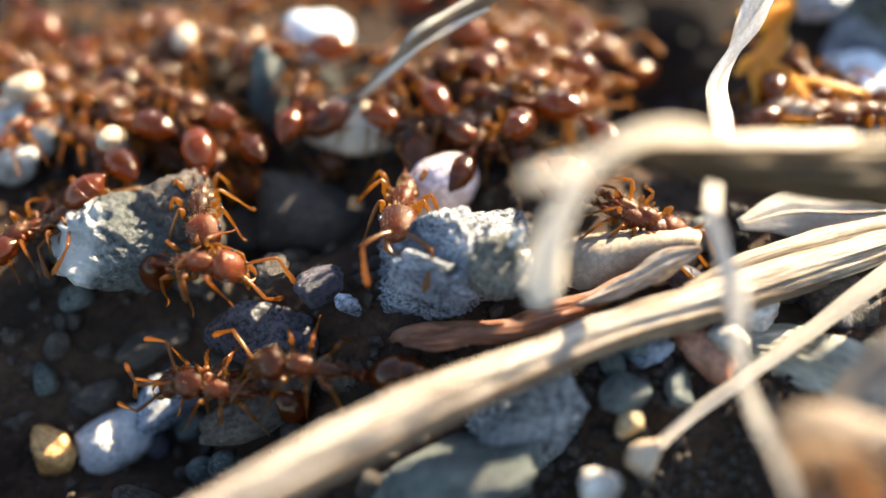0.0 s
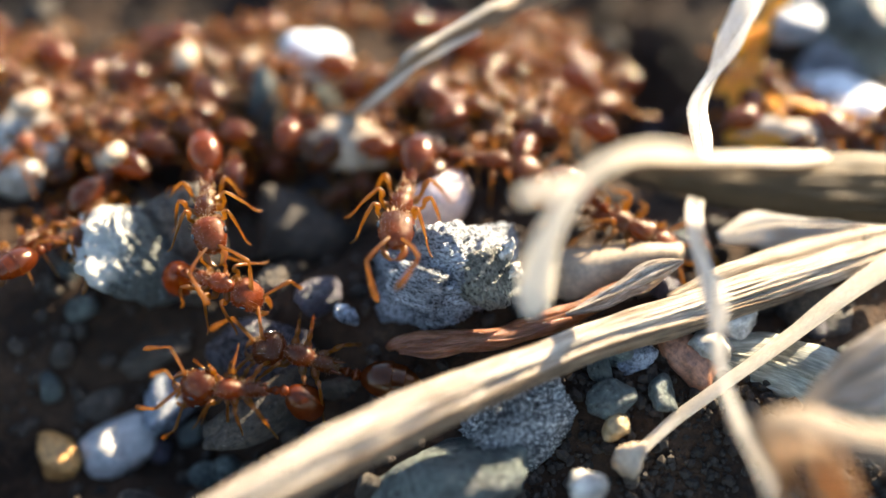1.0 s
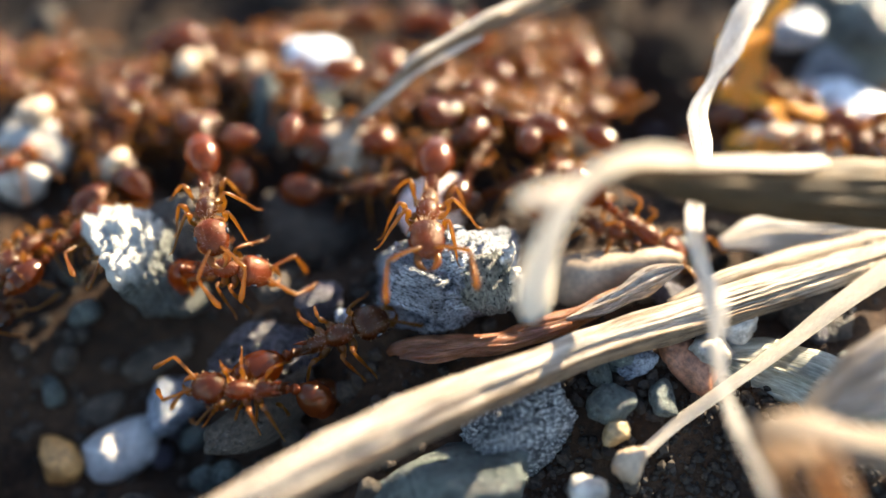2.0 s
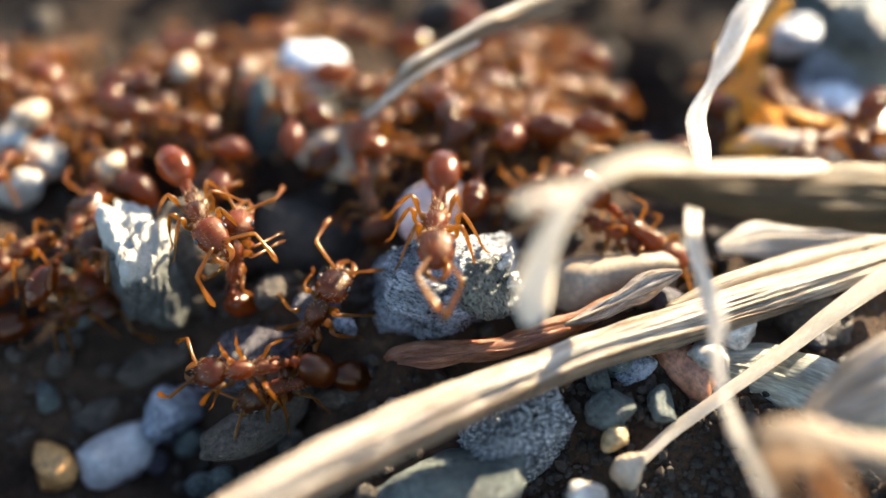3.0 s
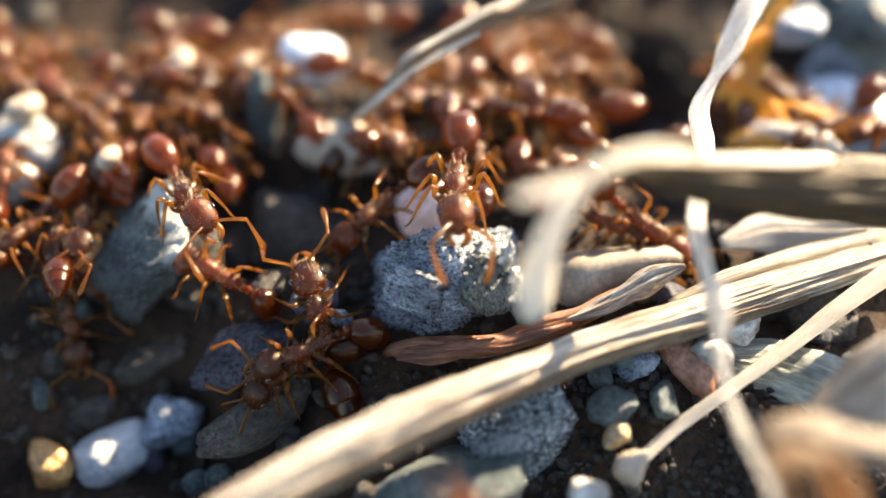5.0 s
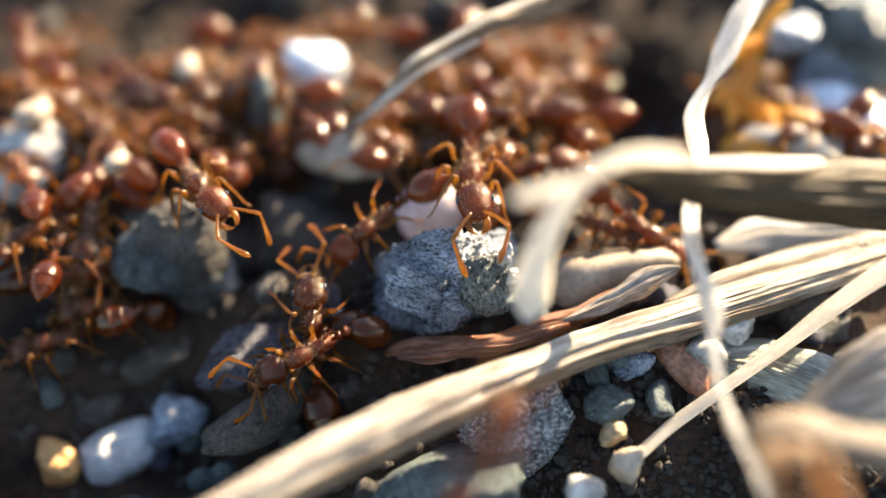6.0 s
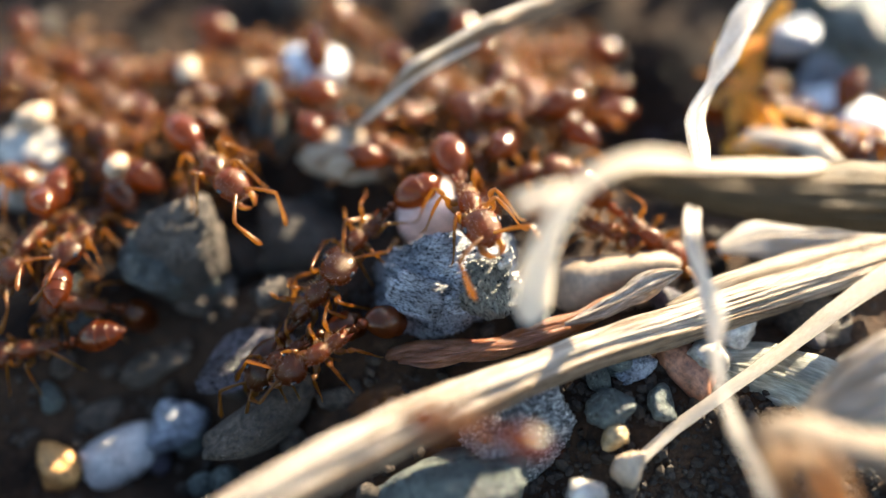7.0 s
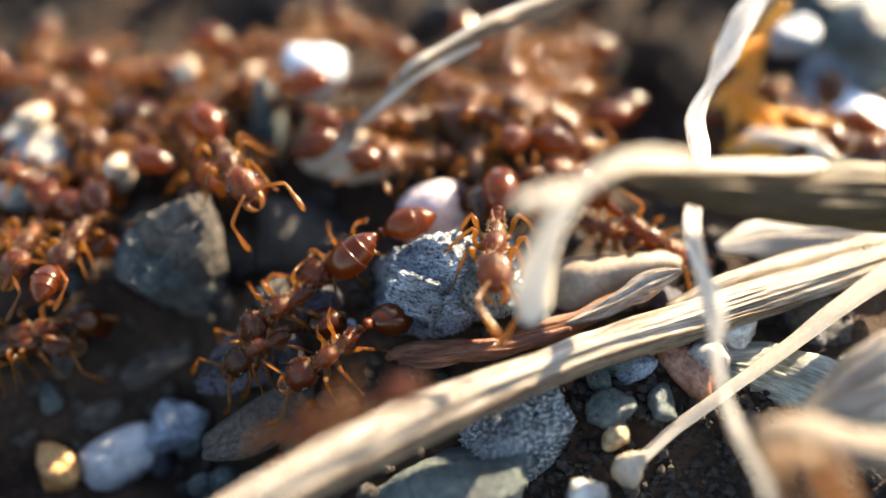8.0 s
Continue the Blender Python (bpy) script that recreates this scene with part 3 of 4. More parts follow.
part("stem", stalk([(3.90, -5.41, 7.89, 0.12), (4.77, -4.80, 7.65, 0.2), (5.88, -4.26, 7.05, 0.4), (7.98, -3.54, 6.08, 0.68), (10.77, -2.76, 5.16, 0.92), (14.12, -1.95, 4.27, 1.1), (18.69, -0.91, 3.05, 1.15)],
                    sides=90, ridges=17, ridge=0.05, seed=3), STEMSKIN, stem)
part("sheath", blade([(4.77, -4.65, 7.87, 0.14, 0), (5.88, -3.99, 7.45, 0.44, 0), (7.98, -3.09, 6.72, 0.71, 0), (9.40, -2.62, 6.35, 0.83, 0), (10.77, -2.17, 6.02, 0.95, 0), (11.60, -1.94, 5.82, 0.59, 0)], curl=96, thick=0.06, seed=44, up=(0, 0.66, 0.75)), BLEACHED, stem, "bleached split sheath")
part("curled_blade", blade([(7.2, -4.0, 7.45, 0.12, 0), (6.35, -4.36, 7.94, 0.24, 0), (4.89, -5.02, 8.27, 0.42, 0), (3.72, -5.69, 7.89, 0.56, 0), (3.04, -6.15, 6.86, 0.68, 0), (2.69, -6.38, 5.50, 0.74, 0), (2.72, -6.5, 4.4, 0.7, 0), (2.9, -6.4, 3.6, 0.4, 0)],
                           curl=40, thick=0.08, seed=4, up=(0, -1, 0)), BLEACHED, stem)
part("stub", stalk([(3.26, -6.11, 8.32, 0.2), (2.50, -6.41, 8.30, 0.19), (1.87, -6.54, 8.17, 0.16)], sides=14, seed=5), STRAWPALE, stem)
fibre = tagged(new("fibre"), "thin bleached twisted grass fibre standing upright", "fibre")
part("fibre_strand", stalk([(13.19, 8.29, 6.88, 0.38), (11.85, 6.94, 6.23, 0.44), (10.47, 5.07, 5.35, 0.34), (9.78, 3.93, 4.78, 0.24), (9.18, 2.74, 4.15, 0.3), (8.76, -0.09, 4.15, 0.26), (7.89, -2.89, 4.18, 0.27), (7.79, -5.37, 3.96, 0.18), (7.90, -6.72, 3.47, 0.15), (7.99, -8.37, 2.67, 0.13), (8.48, -9.85, 2.04, 0.15), (9.14, -11.38, 1.35, 0.18)],
                           sides=20, ridges=3, ridge=0.2, flat=0.6, seed=6, wobble=0.3), FIBRE, fibre)
part("fibre_strand", stalk([(11.24, 5.55, 6.12, 0.1), (10.29, 4.19, 5.33, 0.2), (8.84, 2.57, 4.41, 0.18), (8.65, 1.53, 4.08, 0.2), (8.45, -0.45, 4.21, 0.12), (7.64, -3.04, 4.32, 0.13), (7.64, -5.01, 4.32, 0.11), (8.16, -6.24, 3.80, 0.12), (7.95, -7.37, 3.23, 0.05)],
                           sides=12, ridges=2, ridge=0.2, flat=0.7, seed=16, wobble=0.15), FIBRE, fibre)
grass = tagged(new("grass"), "thin pale dry grass blade leaning across the pebbles", "grass blade")
part("blade", stalk([(6.19, -7.86, -2.13, 0.18), (7.82, -6.58, -1.77, 0.21), (9.57, -5.59, -1.07, 0.22), (11.87, -4.14, -0.46, 0.25), (14.05, -2.72, 0.11, 0.33), (17.31, -0.69, 0.72, 0.4)],
                     sides=18, ridges=4, ridge=0.1, flat=0.5, seed=7), BLEACHED, grass)
upper = tagged(new("twig"), "thin dry ridged twig over the ants", "twig")
upper.matrix_basis = place(0, -0.23, -0.23)
part("twig_stalk", stalk([(-6.88, 6.02, -0.49, 0.1), (-5.85, 6.94, 0.57, 0.14), (-3.69, 5.65, 1.69, 0.2), (-2.05, 5.52, 3.26, 0.2), (-1.17, 6.03, 4.05, 0.25), (-0.30, 6.22, 4.53, 0.22), (1.64, 6.98, 5.29, 0.3), (2.52, 7.46, 5.34, 0.26), (3.85, 8.10, 5.55, 0.32), (6.69, 9.89, 5.65, 0.34)],
                          sides=40, ridges=5, ridge=0.2, seed=8, wobble=0.35), SHADETWIG, upper)
part("bark_strip", stalk([(-3.41, 5.14, 2.03, 0.05), (-2.51, 4.98, 3.01, 0.12), (-1.05, 5.39, 4.12, 0.09), (0.13, 5.82, 4.69, 0.13), (1.41, 6.27, 5.14, 0.07)], sides=10, ridges=3, ridge=0.2, seed=24, wobble=0.3), STRAWPALE, upper)
part("bark_strip", stalk([(-2.04, 5.68, 3.56, 0.05), (-1.16, 5.98, 4.43, 0.13), (-0.09, 6.18, 5.05, 0.1), (1.62, 6.87, 5.74, 0.14), (3.59, 7.95, 5.98, 0.09), (5.63, 9.05, 6.23, 0.05)], sides=10, ridges=3, ridge=0.2, seed=23, wobble=0.2), STRAWPALE, upper)
leaf = tagged(new("dry_leaf"), "curled tan dry leaf with an amber torn end", "leaf")
part("leaf_blade", blade([(8.12, -10.85, 3.30, 0.3, 0), (8.56, -10.58, 3.56, 0.6, 0), (9.46, -10.51, 3.63, 0.75, 0), (10.50, -10.69, 3.46, 0.75, 0), (11.69, -10.85, 3.30, 0.8, 0), (13.32, -11.00, 3.14, 0.8, 0)], curl=140, thick=0.08, seed=9, rag=0.2, up=(0, -0.25, 0.97)), LEAFSKIN, leaf)
part("leaf_lobe", blade([(10.90, -8.06, 0.99, 0.3, 0), (11.71, -7.76, 1.15, 0.7, 0), (13.29, -7.18, 1.59, 1.1, 0), (15.45, -6.43, 2.06, 1.3, 0)], curl=30, thick=0.07, across=24, seed=14, rag=0.2, up=(-0.1, -0.6, 0.8), fold=0.03, folds=6), LOBE, leaf, "grey veined lobe")
for strip in (
    [(8.31, -10.91, 3.80, 0.12, 10), (8.39, -11.28, 3.71, 0.3, 10), (8.46, -11.85, 3.42, 0.24, -10), (8.58, -12.61, 2.94, 0.2, 10)],
    [(8.79, -10.97, 3.74, 0.15, 0), (9.12, -11.44, 3.69, 0.34, 20), (9.40, -12.06, 3.36, 0.26, 0), (9.51, -12.72, 2.84, 0.2, 0)],
    [(9.27, -11.07, 3.78, 0.12, 0), (9.84, -11.54, 3.59, 0.3, 10), (10.12, -12.16, 3.26, 0.35, 0), (10.22, -12.72, 2.84, 0.3, 0)],
):
    part("torn_strip", blade(strip, curl=90, thick=0.06, seed=10, rag=0.9, up=(-0.2, -0.85, 0.5)), TORN, leaf, "amber torn strip")
grey_leaf = tagged(new("dry_leaf"), "flat grey-green weathered dry leaf", "leaf")
part("leaf_blade", blade([(9.56, -4.33, -1.15, 0.5, 0), (10.97, -4.63, -1.24, 1.1, 0), (12.52, -5.71, -0.90, 1.1, 0), (14.44, -7.02, -0.65, 0.9, 0)], curl=60, thick=0.07, seed=11, rag=0.2, up=(0.05, -0.5, 0.85)), GREYLEAF, grey_leaf)
part("midrib", stalk([(9.56, -4.33, -1.15, 0.06), (10.87, -4.82, -1.00, 0.1), (12.40, -5.90, -0.66, 0.09), (14.30, -7.19, -0.40, 0.07)], sides=8, seed=33), GREYLEAF, grey_leaf)
scrap = tagged(new("dry_leaf"), "cream scrap of dry leaf with amber fibres", "leaf")
part("leaf_blade", blade([(11.54, 4.67, 0.99, 0.1, 0), (12.55, 5.02, 1.34, 0.5, 10), (13.70, 4.70, 1.31, 0.6, 0), (14.74, 4.23, 1.12, 0.4, -10), (15.54, 3.76, 0.94, 0.1, 0)], curl=110, thick=0.06, seed=41, rag=0.8, up=(-0.6, -0.6, 0.4)), STRAWPALE, scrap)
for strand in (
    [(14.28, 10.51, 4.15, 0.1), (13.46, 9.50, 3.42, 0.3), (12.78, 8.50, 2.85, 0.42), (12.29, 7.51, 2.28, 0.3), (12.47, 6.70, 1.89, 0.1)],
    [(12.95, 8.33, 2.96, 0.12), (12.42, 7.59, 2.50, 0.4), (12.06, 6.78, 1.97, 0.5), (11.72, 5.89, 1.37, 0.35), (11.48, 5.09, 0.85, 0.12)],
    [(11.56, 6.46, 1.65, 0.1), (12.52, 6.05, 1.53, 0.34), (13.73, 6.05, 1.67, 0.22), (14.83, 5.78, 1.54, 0.3), (16.18, 5.57, 1.33, 0.2), (17.72, 5.41, 1.17, 0.1)],
    [(11.09, 4.57, 0.90, 0.15), (11.99, 4.78, 1.10, 0.5), (13.11, 4.67, 0.99, 0.55), (14.22, 4.73, 1.06, 0.4), (15.34, 4.62, 0.95, 0.15)],
    [(11.89, 6.45, 2.21, 0.1), (12.65, 6.05, 1.95, 0.34), (13.22, 5.41, 1.46, 0.4), (13.85, 5.02, 1.06, 0.2)],
    [(11.11, 8.32, 3.24, 0.1), (11.85, 8.00, 2.91, 0.26), (12.60, 8.58, 3.21, 0.34), (13.94, 8.88, 3.23, 0.2), (14.52, 9.08, 3.42, 0.08)],
    [(10.86, 6.29, 1.77, 0.08), (11.53, 6.78, 2.11, 0.25), (12.39, 7.19, 2.24, 0.3), (12.95, 7.92, 2.55, 0.12)],
):
    part("fibre_strand", blade([(*q, 15 * i) for i, q in enumerate(strand)], curl=100, thick=0.05, seed=strand[0][0], rag=0.9, up=(-0.3, -0.7, 0.6), fold=0.1), AMBERLEAF, scrap, "amber fibre")
back_leaf = tagged(new("dry_leaf"), "flat streaked pale dry leaf behind the straw", "leaf")
part("leaf_blade", blade([(10.10, -0.02, 0.05, 0.2, 0), (12.11, 0.56, 0.07, 0.8, 0), (14.63, 0.56, 0.07, 0.9, 0), (18.15, 1.00, 0.08, 0.9, 0)], curl=40, thick=0.06, seed=12, rag=0.25, up=(0.0, -0.5, 0.85)), STRAWPALE, back_leaf)

part("midrib", stalk([(10.10, -0.02, 0.05, 0.05), (12.11, 0.56, 0.07, 0.08), (14.63, 0.56, 0.07, 0.08), (18.15, 1.00, 0.08, 0.06)], sides=8, seed=34), STRAW, back_leaf)


# ---- ants ----
def loft(sections, sides=18, bm=None, steps=4):
    """A body along x through (x, z, half width, half height)."""
    bm = bm or bmesh.new()
    rings = []
    for x, z, a, b in curve_points(sections, steps):
        a, b = max(a, 0.004), max(b, 0.004)
        rings.append([(x, a * math.cos(math.tau * k / sides), z + b * math.sin(math.tau * k / sides)) for k in range(sides)])
    ring_surface(bm, rings)
    return bm


def hairs(bm, count, length, r0):
    """Fine bristles on the upper side of a body, as a mesh of their own."""
    bm.normal_update()
    bm.faces.ensure_lookup_table()
    spots = [(f.calc_center_median(), f.normal.copy()) for f in bm.faces if f.normal.z > -0.1]
    bm = bmesh.new()
    for c, nrm in r0.sample(spots, min(count, len(spots))):
        d = (nrm + Vector((r0.uniform(-0.5, 0.2), r0.uniform(-0.3, 0.3), r0.uniform(0, 0.3)))).normalized()
        s = d.orthogonal().normalized() * 0.008
        t = d.cross(s)
        tip = bm.verts.new(c + d * length * r0.uniform(0.6, 1.2))
        base = [bm.verts.new(c + s), bm.verts.new(c - s * 0.5 + t * 0.87), bm.verts.new(c - s * 0.5 - t * 0.87)]
        for i in range(3):
            bm.faces.new((base[i], base[(i + 1) % 3], tip))
    return bm


def limb(pts, sides=8):
    return stalk(pts, sides=sides, steps=4, wobble=0.0)


def ellipsoid(at, dims, level=2):
    bm = bmesh.new()
    bmesh.ops.create_icosphere(bm, subdivisions=level, radius=1)
    for v in bm.verts:
        v.co = Vector(at) + Vector([v.co[i] * dims[i] for i in range(3)])
    return bm


LEG_SEATS = ((0.42, 58), (0.1, 96), (-0.22, 138))


def build_ant():
    r0 = random.Random(5)
    ant = new("ant")
    bm = loft([(-0.86, -0.06, 0.06, 0.06), (-0.8, -0.02, 0.15, 0.15), (-0.6, 0.03, 0.21, 0.21), (-0.35, 0.06, 0.22, 0.22), (-0.18, 0.08, 0.18, 0.19), (0.02, 0.13, 0.26, 0.26), (0.3, 0.15, 0.29, 0.27), (0.52, 0.12, 0.2, 0.19), (0.66, 0.1, 0.1, 0.1)], sides=22)
    fuzz = hairs(bm, 110, 0.13, r0)
    for s in (-1, 1):
        limb_bm = [(-0.66, s * 0.12, 0.16, 0.06), (-0.82, s * 0.15, 0.27, 0.035), (-0.95, s * 0.16, 0.33, 0.008)]
        stalk(limb_bm, sides=6, steps=3, wobble=0, bm=bm)
    thorax = part("thorax", bm, CHITIN, ant)
    tagged(part("hairs", fuzz, BRISTLE, thorax, "fine pale bristles"), kind="stuff")
    bm = loft([(-1.46, 0.0, 0.07, 0.07), (-1.38, 0.02, 0.14, 0.14), (-1.28, 0.04, 0.17, 0.18), (-1.18, 0.0, 0.09, 0.1), (-1.08, 0.04, 0.14, 0.18), (-0.98, 0.02, 0.09, 0.11), (-0.84, -0.04, 0.06, 0.06)], sides=14)
    part("petiole", bm, CHITIN, ant)
    # the gaster hangs on its own joint at the end of the petiole
    bm = loft([(0.02, 0, 0.08, 0.08), (-0.06, 0.02, 0.23, 0.21), (-0.3, 0.05, 0.41, 0.37), (-0.6, 0.06, 0.49, 0.45), (-0.82, 0.06, 0.5, 0.46), (-0.85, 0.06, 0.465, 0.425), (-1.1, 0.05, 0.42, 0.385), (-1.18, 0.05, 0.4, 0.37), (-1.21, 0.05, 0.36, 0.33), (-1.4, 0.02, 0.25, 0.23), (-1.44, 0.02, 0.2, 0.18), (-1.62, -0.02, 0.05, 0.05)], sides=26)
    fuzz = hairs(bm, 110, 0.12, r0)
    gaster = part("gaster", bm, GASTER, ant, "glossy dark red-brown gaster")
    gaster.matrix_basis = place(-1.46, 0, 0)
    tagged(part("hairs", fuzz, BRISTLE, gaster, "fine pale bristles"), kind="stuff")
    # the head, on its joint at the neck
    bm = loft([(-0.02, 0, 0.1, 0.1), (0.06, 0.01, 0.3, 0.2), (0.2, 0.02, 0.43, 0.29), (0.45, 0.02, 0.46, 0.31), (0.7, 0.0, 0.42, 0.27), (0.9, -0.04, 0.32, 0.2), (1.0, -0.06, 0.18, 0.12), (1.04, -0.07, 0.05, 0.04)], sides=24)
    fuzz = hairs(bm, 80, 0.11, r0)
    head = part("head", bm, CHITIN, ant)
    head.matrix_basis = place(0.66, 0, 0.1, 0, 12, 0)
    tagged(part("hairs", fuzz, BRISTLE, head, "fine pale bristles"), kind="stuff")
    for s in (-1, 1):
        part("eye", ellipsoid((0.48, s * 0.43, 0.1), (0.11, 0.06, 0.09)), EYE, head, "small black eye")
        part("mandible", limb([(0.86, s * 0.2, -0.08, 0.09), (1.1, s * 0.24, -0.12, 0.09), (1.28, s * 0.14, -0.13, 0.06), (1.36, s * 0.02, -0.13, 0.015)]), LIMB, head)
        an = part("antenna", limb([(0, 0, 0, 0.045), (0.3, s * 0.3, 0.12, 0.045), (0.62, s * 0.58, 0.16, 0.055), (0.72, s * 0.62, 0.13, 0.04), (1.0, s * 0.56, -0.02, 0.05), (1.25, s * 0.5, -0.14, 0.07), (1.42, s * 0.44, -0.24, 0.075), (1.52, s * 0.4, -0.3, 0.02)]), LIMB, head, "thin elbowed amber antenna")
        an.matrix_basis = place(0.86, s * 0.14, 0.12)
    for s in (-1, 1):
        for k, (x, yaw) in enumerate(LEG_SEATS):
            reach = (0.5, 0.53, 0.64)[k]
            leg = part("leg", limb([(0, 0, 0, 0.09), (0.18, 0, -0.06, 0.11), (0.3, 0, -0.02, 0.06), (0.4, 0, 0.08, 0.05), (0.8 * reach, 0, 0.26, 0.075), (1.05 * reach, 0, 0.36, 0.038)]), LIMB, ant)
            leg.matrix_basis = leg_pose(s, k)
            part("tibia", limb([(1.03 * reach, 0, 0.37, 0.036), (1.25 * reach, 0, 0.14, 0.05), (1.5 * reach, 0, -0.2, 0.04), (1.58 * reach, 0, -0.34, 0.028)]), LIMB, leg)
            part("tarsus", limb([(1.58 * reach, 0, -0.34, 0.03), (1.72 * reach, 0, -0.6, 0.026), (1.86 * reach, 0, -0.74, 0.024), (2.05 * reach, 0, -0.8, 0.014)], 6), LIMB, leg)
    return tagged(ant, "red-brown glossy ant with amber legs", "ant", "ants")


def leg_pose(side, k, swing=0.0, lift=0.0):
    x, yaw = LEG_SEATS[k]
    return place(x, side * 0.16, -0.06) @ pose(0, 0, 0, 0, 0, side * (yaw + swing)) @ pose(0, 0, 0, 0, -lift, 0)


first_ant = build_ant()


def grow(m, size=1.22, gaster=0.0, side=0.0, head=(0.0, 0.0), ant=None):
    """An ant at pose m: gaster raised by degrees, its tail turned aside, head nodded and turned."""
    ob = ant or copy_thing(first_ant, m)
    ob.matrix_basis = m
    ob.scale = [size * 1.12] * 3
    for c in ob.children:
        kind = c.name.split(".")[0]
        if kind == "gaster":
            c.matrix_basis = place(-1.46, 0, 0, 0, gaster, side)
        elif kind == "head":
            c.matrix_basis = place(0.66, 0, 0.1, 0, 12 + head[0], head[1])
    return ob


# ants that stand out, by what they do
LOOKS = {
    "puller": dict(size=1.12, gaster=14, side=8, head=(18, 10)),
    "curled": dict(size=1.07, gaster=-75, side=10, head=(40, 0)),
    "climber": dict(size=1.25, gaster=8, head=(0, 8)),
    "resting": dict(size=1.06, gaster=5, head=(0, -10)),
    "clinging": dict(size=1.06, gaster=-10, side=-12, head=(15, 0)),
    "digger": dict(size=1.18, gaster=12, side=10, head=(25, 10)),
    "lifter": dict(size=1.05, gaster=-50, side=-30, head=(5, -15)),
    "nudger": dict(size=0.98, gaster=-30, side=-15, head=(20, 10)),
    "rusher": dict(size=0.72, gaster=5, head=(0, 12)),
    "shover": dict(size=1.06, gaster=-5, side=8, head=(10, 0)),
    "tugger": dict(size=1.01, gaster=10, head=(8, -8)),
    "lurker": dict(size=1.01, gaster=-10, head=(0, 0)),
    "watcher": dict(size=1.07, gaster=10, head=(-10, 10)),
    "runner": dict(size=1.07, gaster=0, head=(0, 0)),
    "hanger": dict(size=1.06, gaster=-8, head=(10, 0)),
    "leader": dict(size=1.07, gaster=5, head=(0, 10)),
    "joiner": dict(size=1.06, gaster=0, head=(0, -12)),
    "stepper": dict(size=1.06, gaster=8, head=(0, 12)),
}


# the crowd: where it stands (x, y, height above the soil) and its heading
CROWD = []
for at, turn in (
    ((-16.85, 7.12, 1.30), 20), ((-14.05, 6.25, 1.80), -20), ((-12.49, 6.09, 1.50), 170), ((-13.65, 8.47, 1.90), 200),
    ((-11.88, 8.80, 1.10), 15), ((-18.01, 10.64, 1.00), 300), ((-10.70, 9.83, 1.40), -10), ((-8.54, 9.14, 1.30), -35),
    ((-8.56, 4.54, 2.40), 240), ((-13.87, 4.21, 1.70), 150), ((-16.30, 4.10, 2.20), 60), 
    ((-13.73, 0.08, 2.20), 30), ((-14.93, -0.40, 1.70), 210), ((-12.99, 1.22, 2.00), 280),
    ((-5.74, 6.12, 1.90), 90), ((-3.26, 5.50, 1.10), 0), ((-1.61, 4.23, 2.10), 180), ((-0.42, 4.26, 1.80), -20), ((0.14, 9.20, 1.40), 80),
    ((1.89, 10.64, 1.00), -60), ((2.14, 5.71, 2.20), 30), ((3.38, 9.18, 1.70), 140), ((3.69, 6.94, 2.00), -100),
    ((-4.14, 12.56, 2.10), 200), ((4.02, 4.87, 1.60), 160),
    ((1.21, 3.97, 2.30), 60), ((13.17, 8.04, 2.20), 80), ((13.82, 7.20, 1.10), 110), ((13.95, 5.56, 1.20), 20), ((15.66, 4.53, 1.30), 190),
    ((16.94, 4.33, 1.60), 170), ((11.75, 5.63, 1.00), 40), ((15.12, 6.91, 1.60), 130), ((-12.24, 7.10, 1.60), 30), ((-14.84, 5.85, 1.40), 190), ((-17.99, 8.09, 1.60), -30), ((-10.47, 5.43, 1.30), 160),
    ((-2.38, 6.11, 1.20), 40), ((0.84, 7.69, 1.60), 200), ((2.99, 5.98, 1.30), -40),  ((-5.69, 12.28, 1.40), 200),
    ((-17.71, 10.05, 1.44), 60), ((-14.95, 7.97, 1.92), 300), ((-13.06, 10.05, 1.35), 40), ((-10.78, 8.37, 1.22), 350), ((-9.04, 10.92, 2.12), 30),
    ((-11.06, 6.23, 1.42), 340), ((-8.62, 5.30, 1.56), 110), ((-13.57, 5.30, 2.03), 160), 
    ((-1.95, 6.99, 2.00), 120), 
    ((1.71, 5.48, 1.45), 150), ((3.97, 5.48, 1.67), 50), ((-3.18, 4.41, 2.14), 350), ((-16.14, 6.41, 2.04), 0), ((-7.17, 7.97, 2.11), 190),
    ((2.79, 9.87, 2.09), 60), ((4.02, 11.68, 1.78), 150), ((5.02, 9.95, 1.47), -30), ((5.71, 12.11, 1.51), 100), ((5.78, 7.68, 1.32), 200), ((4.19, 8.60, 1.53), 20), ((1.99, 7.60, 1.95), -80),
):
    CROWD.append((at, turn))


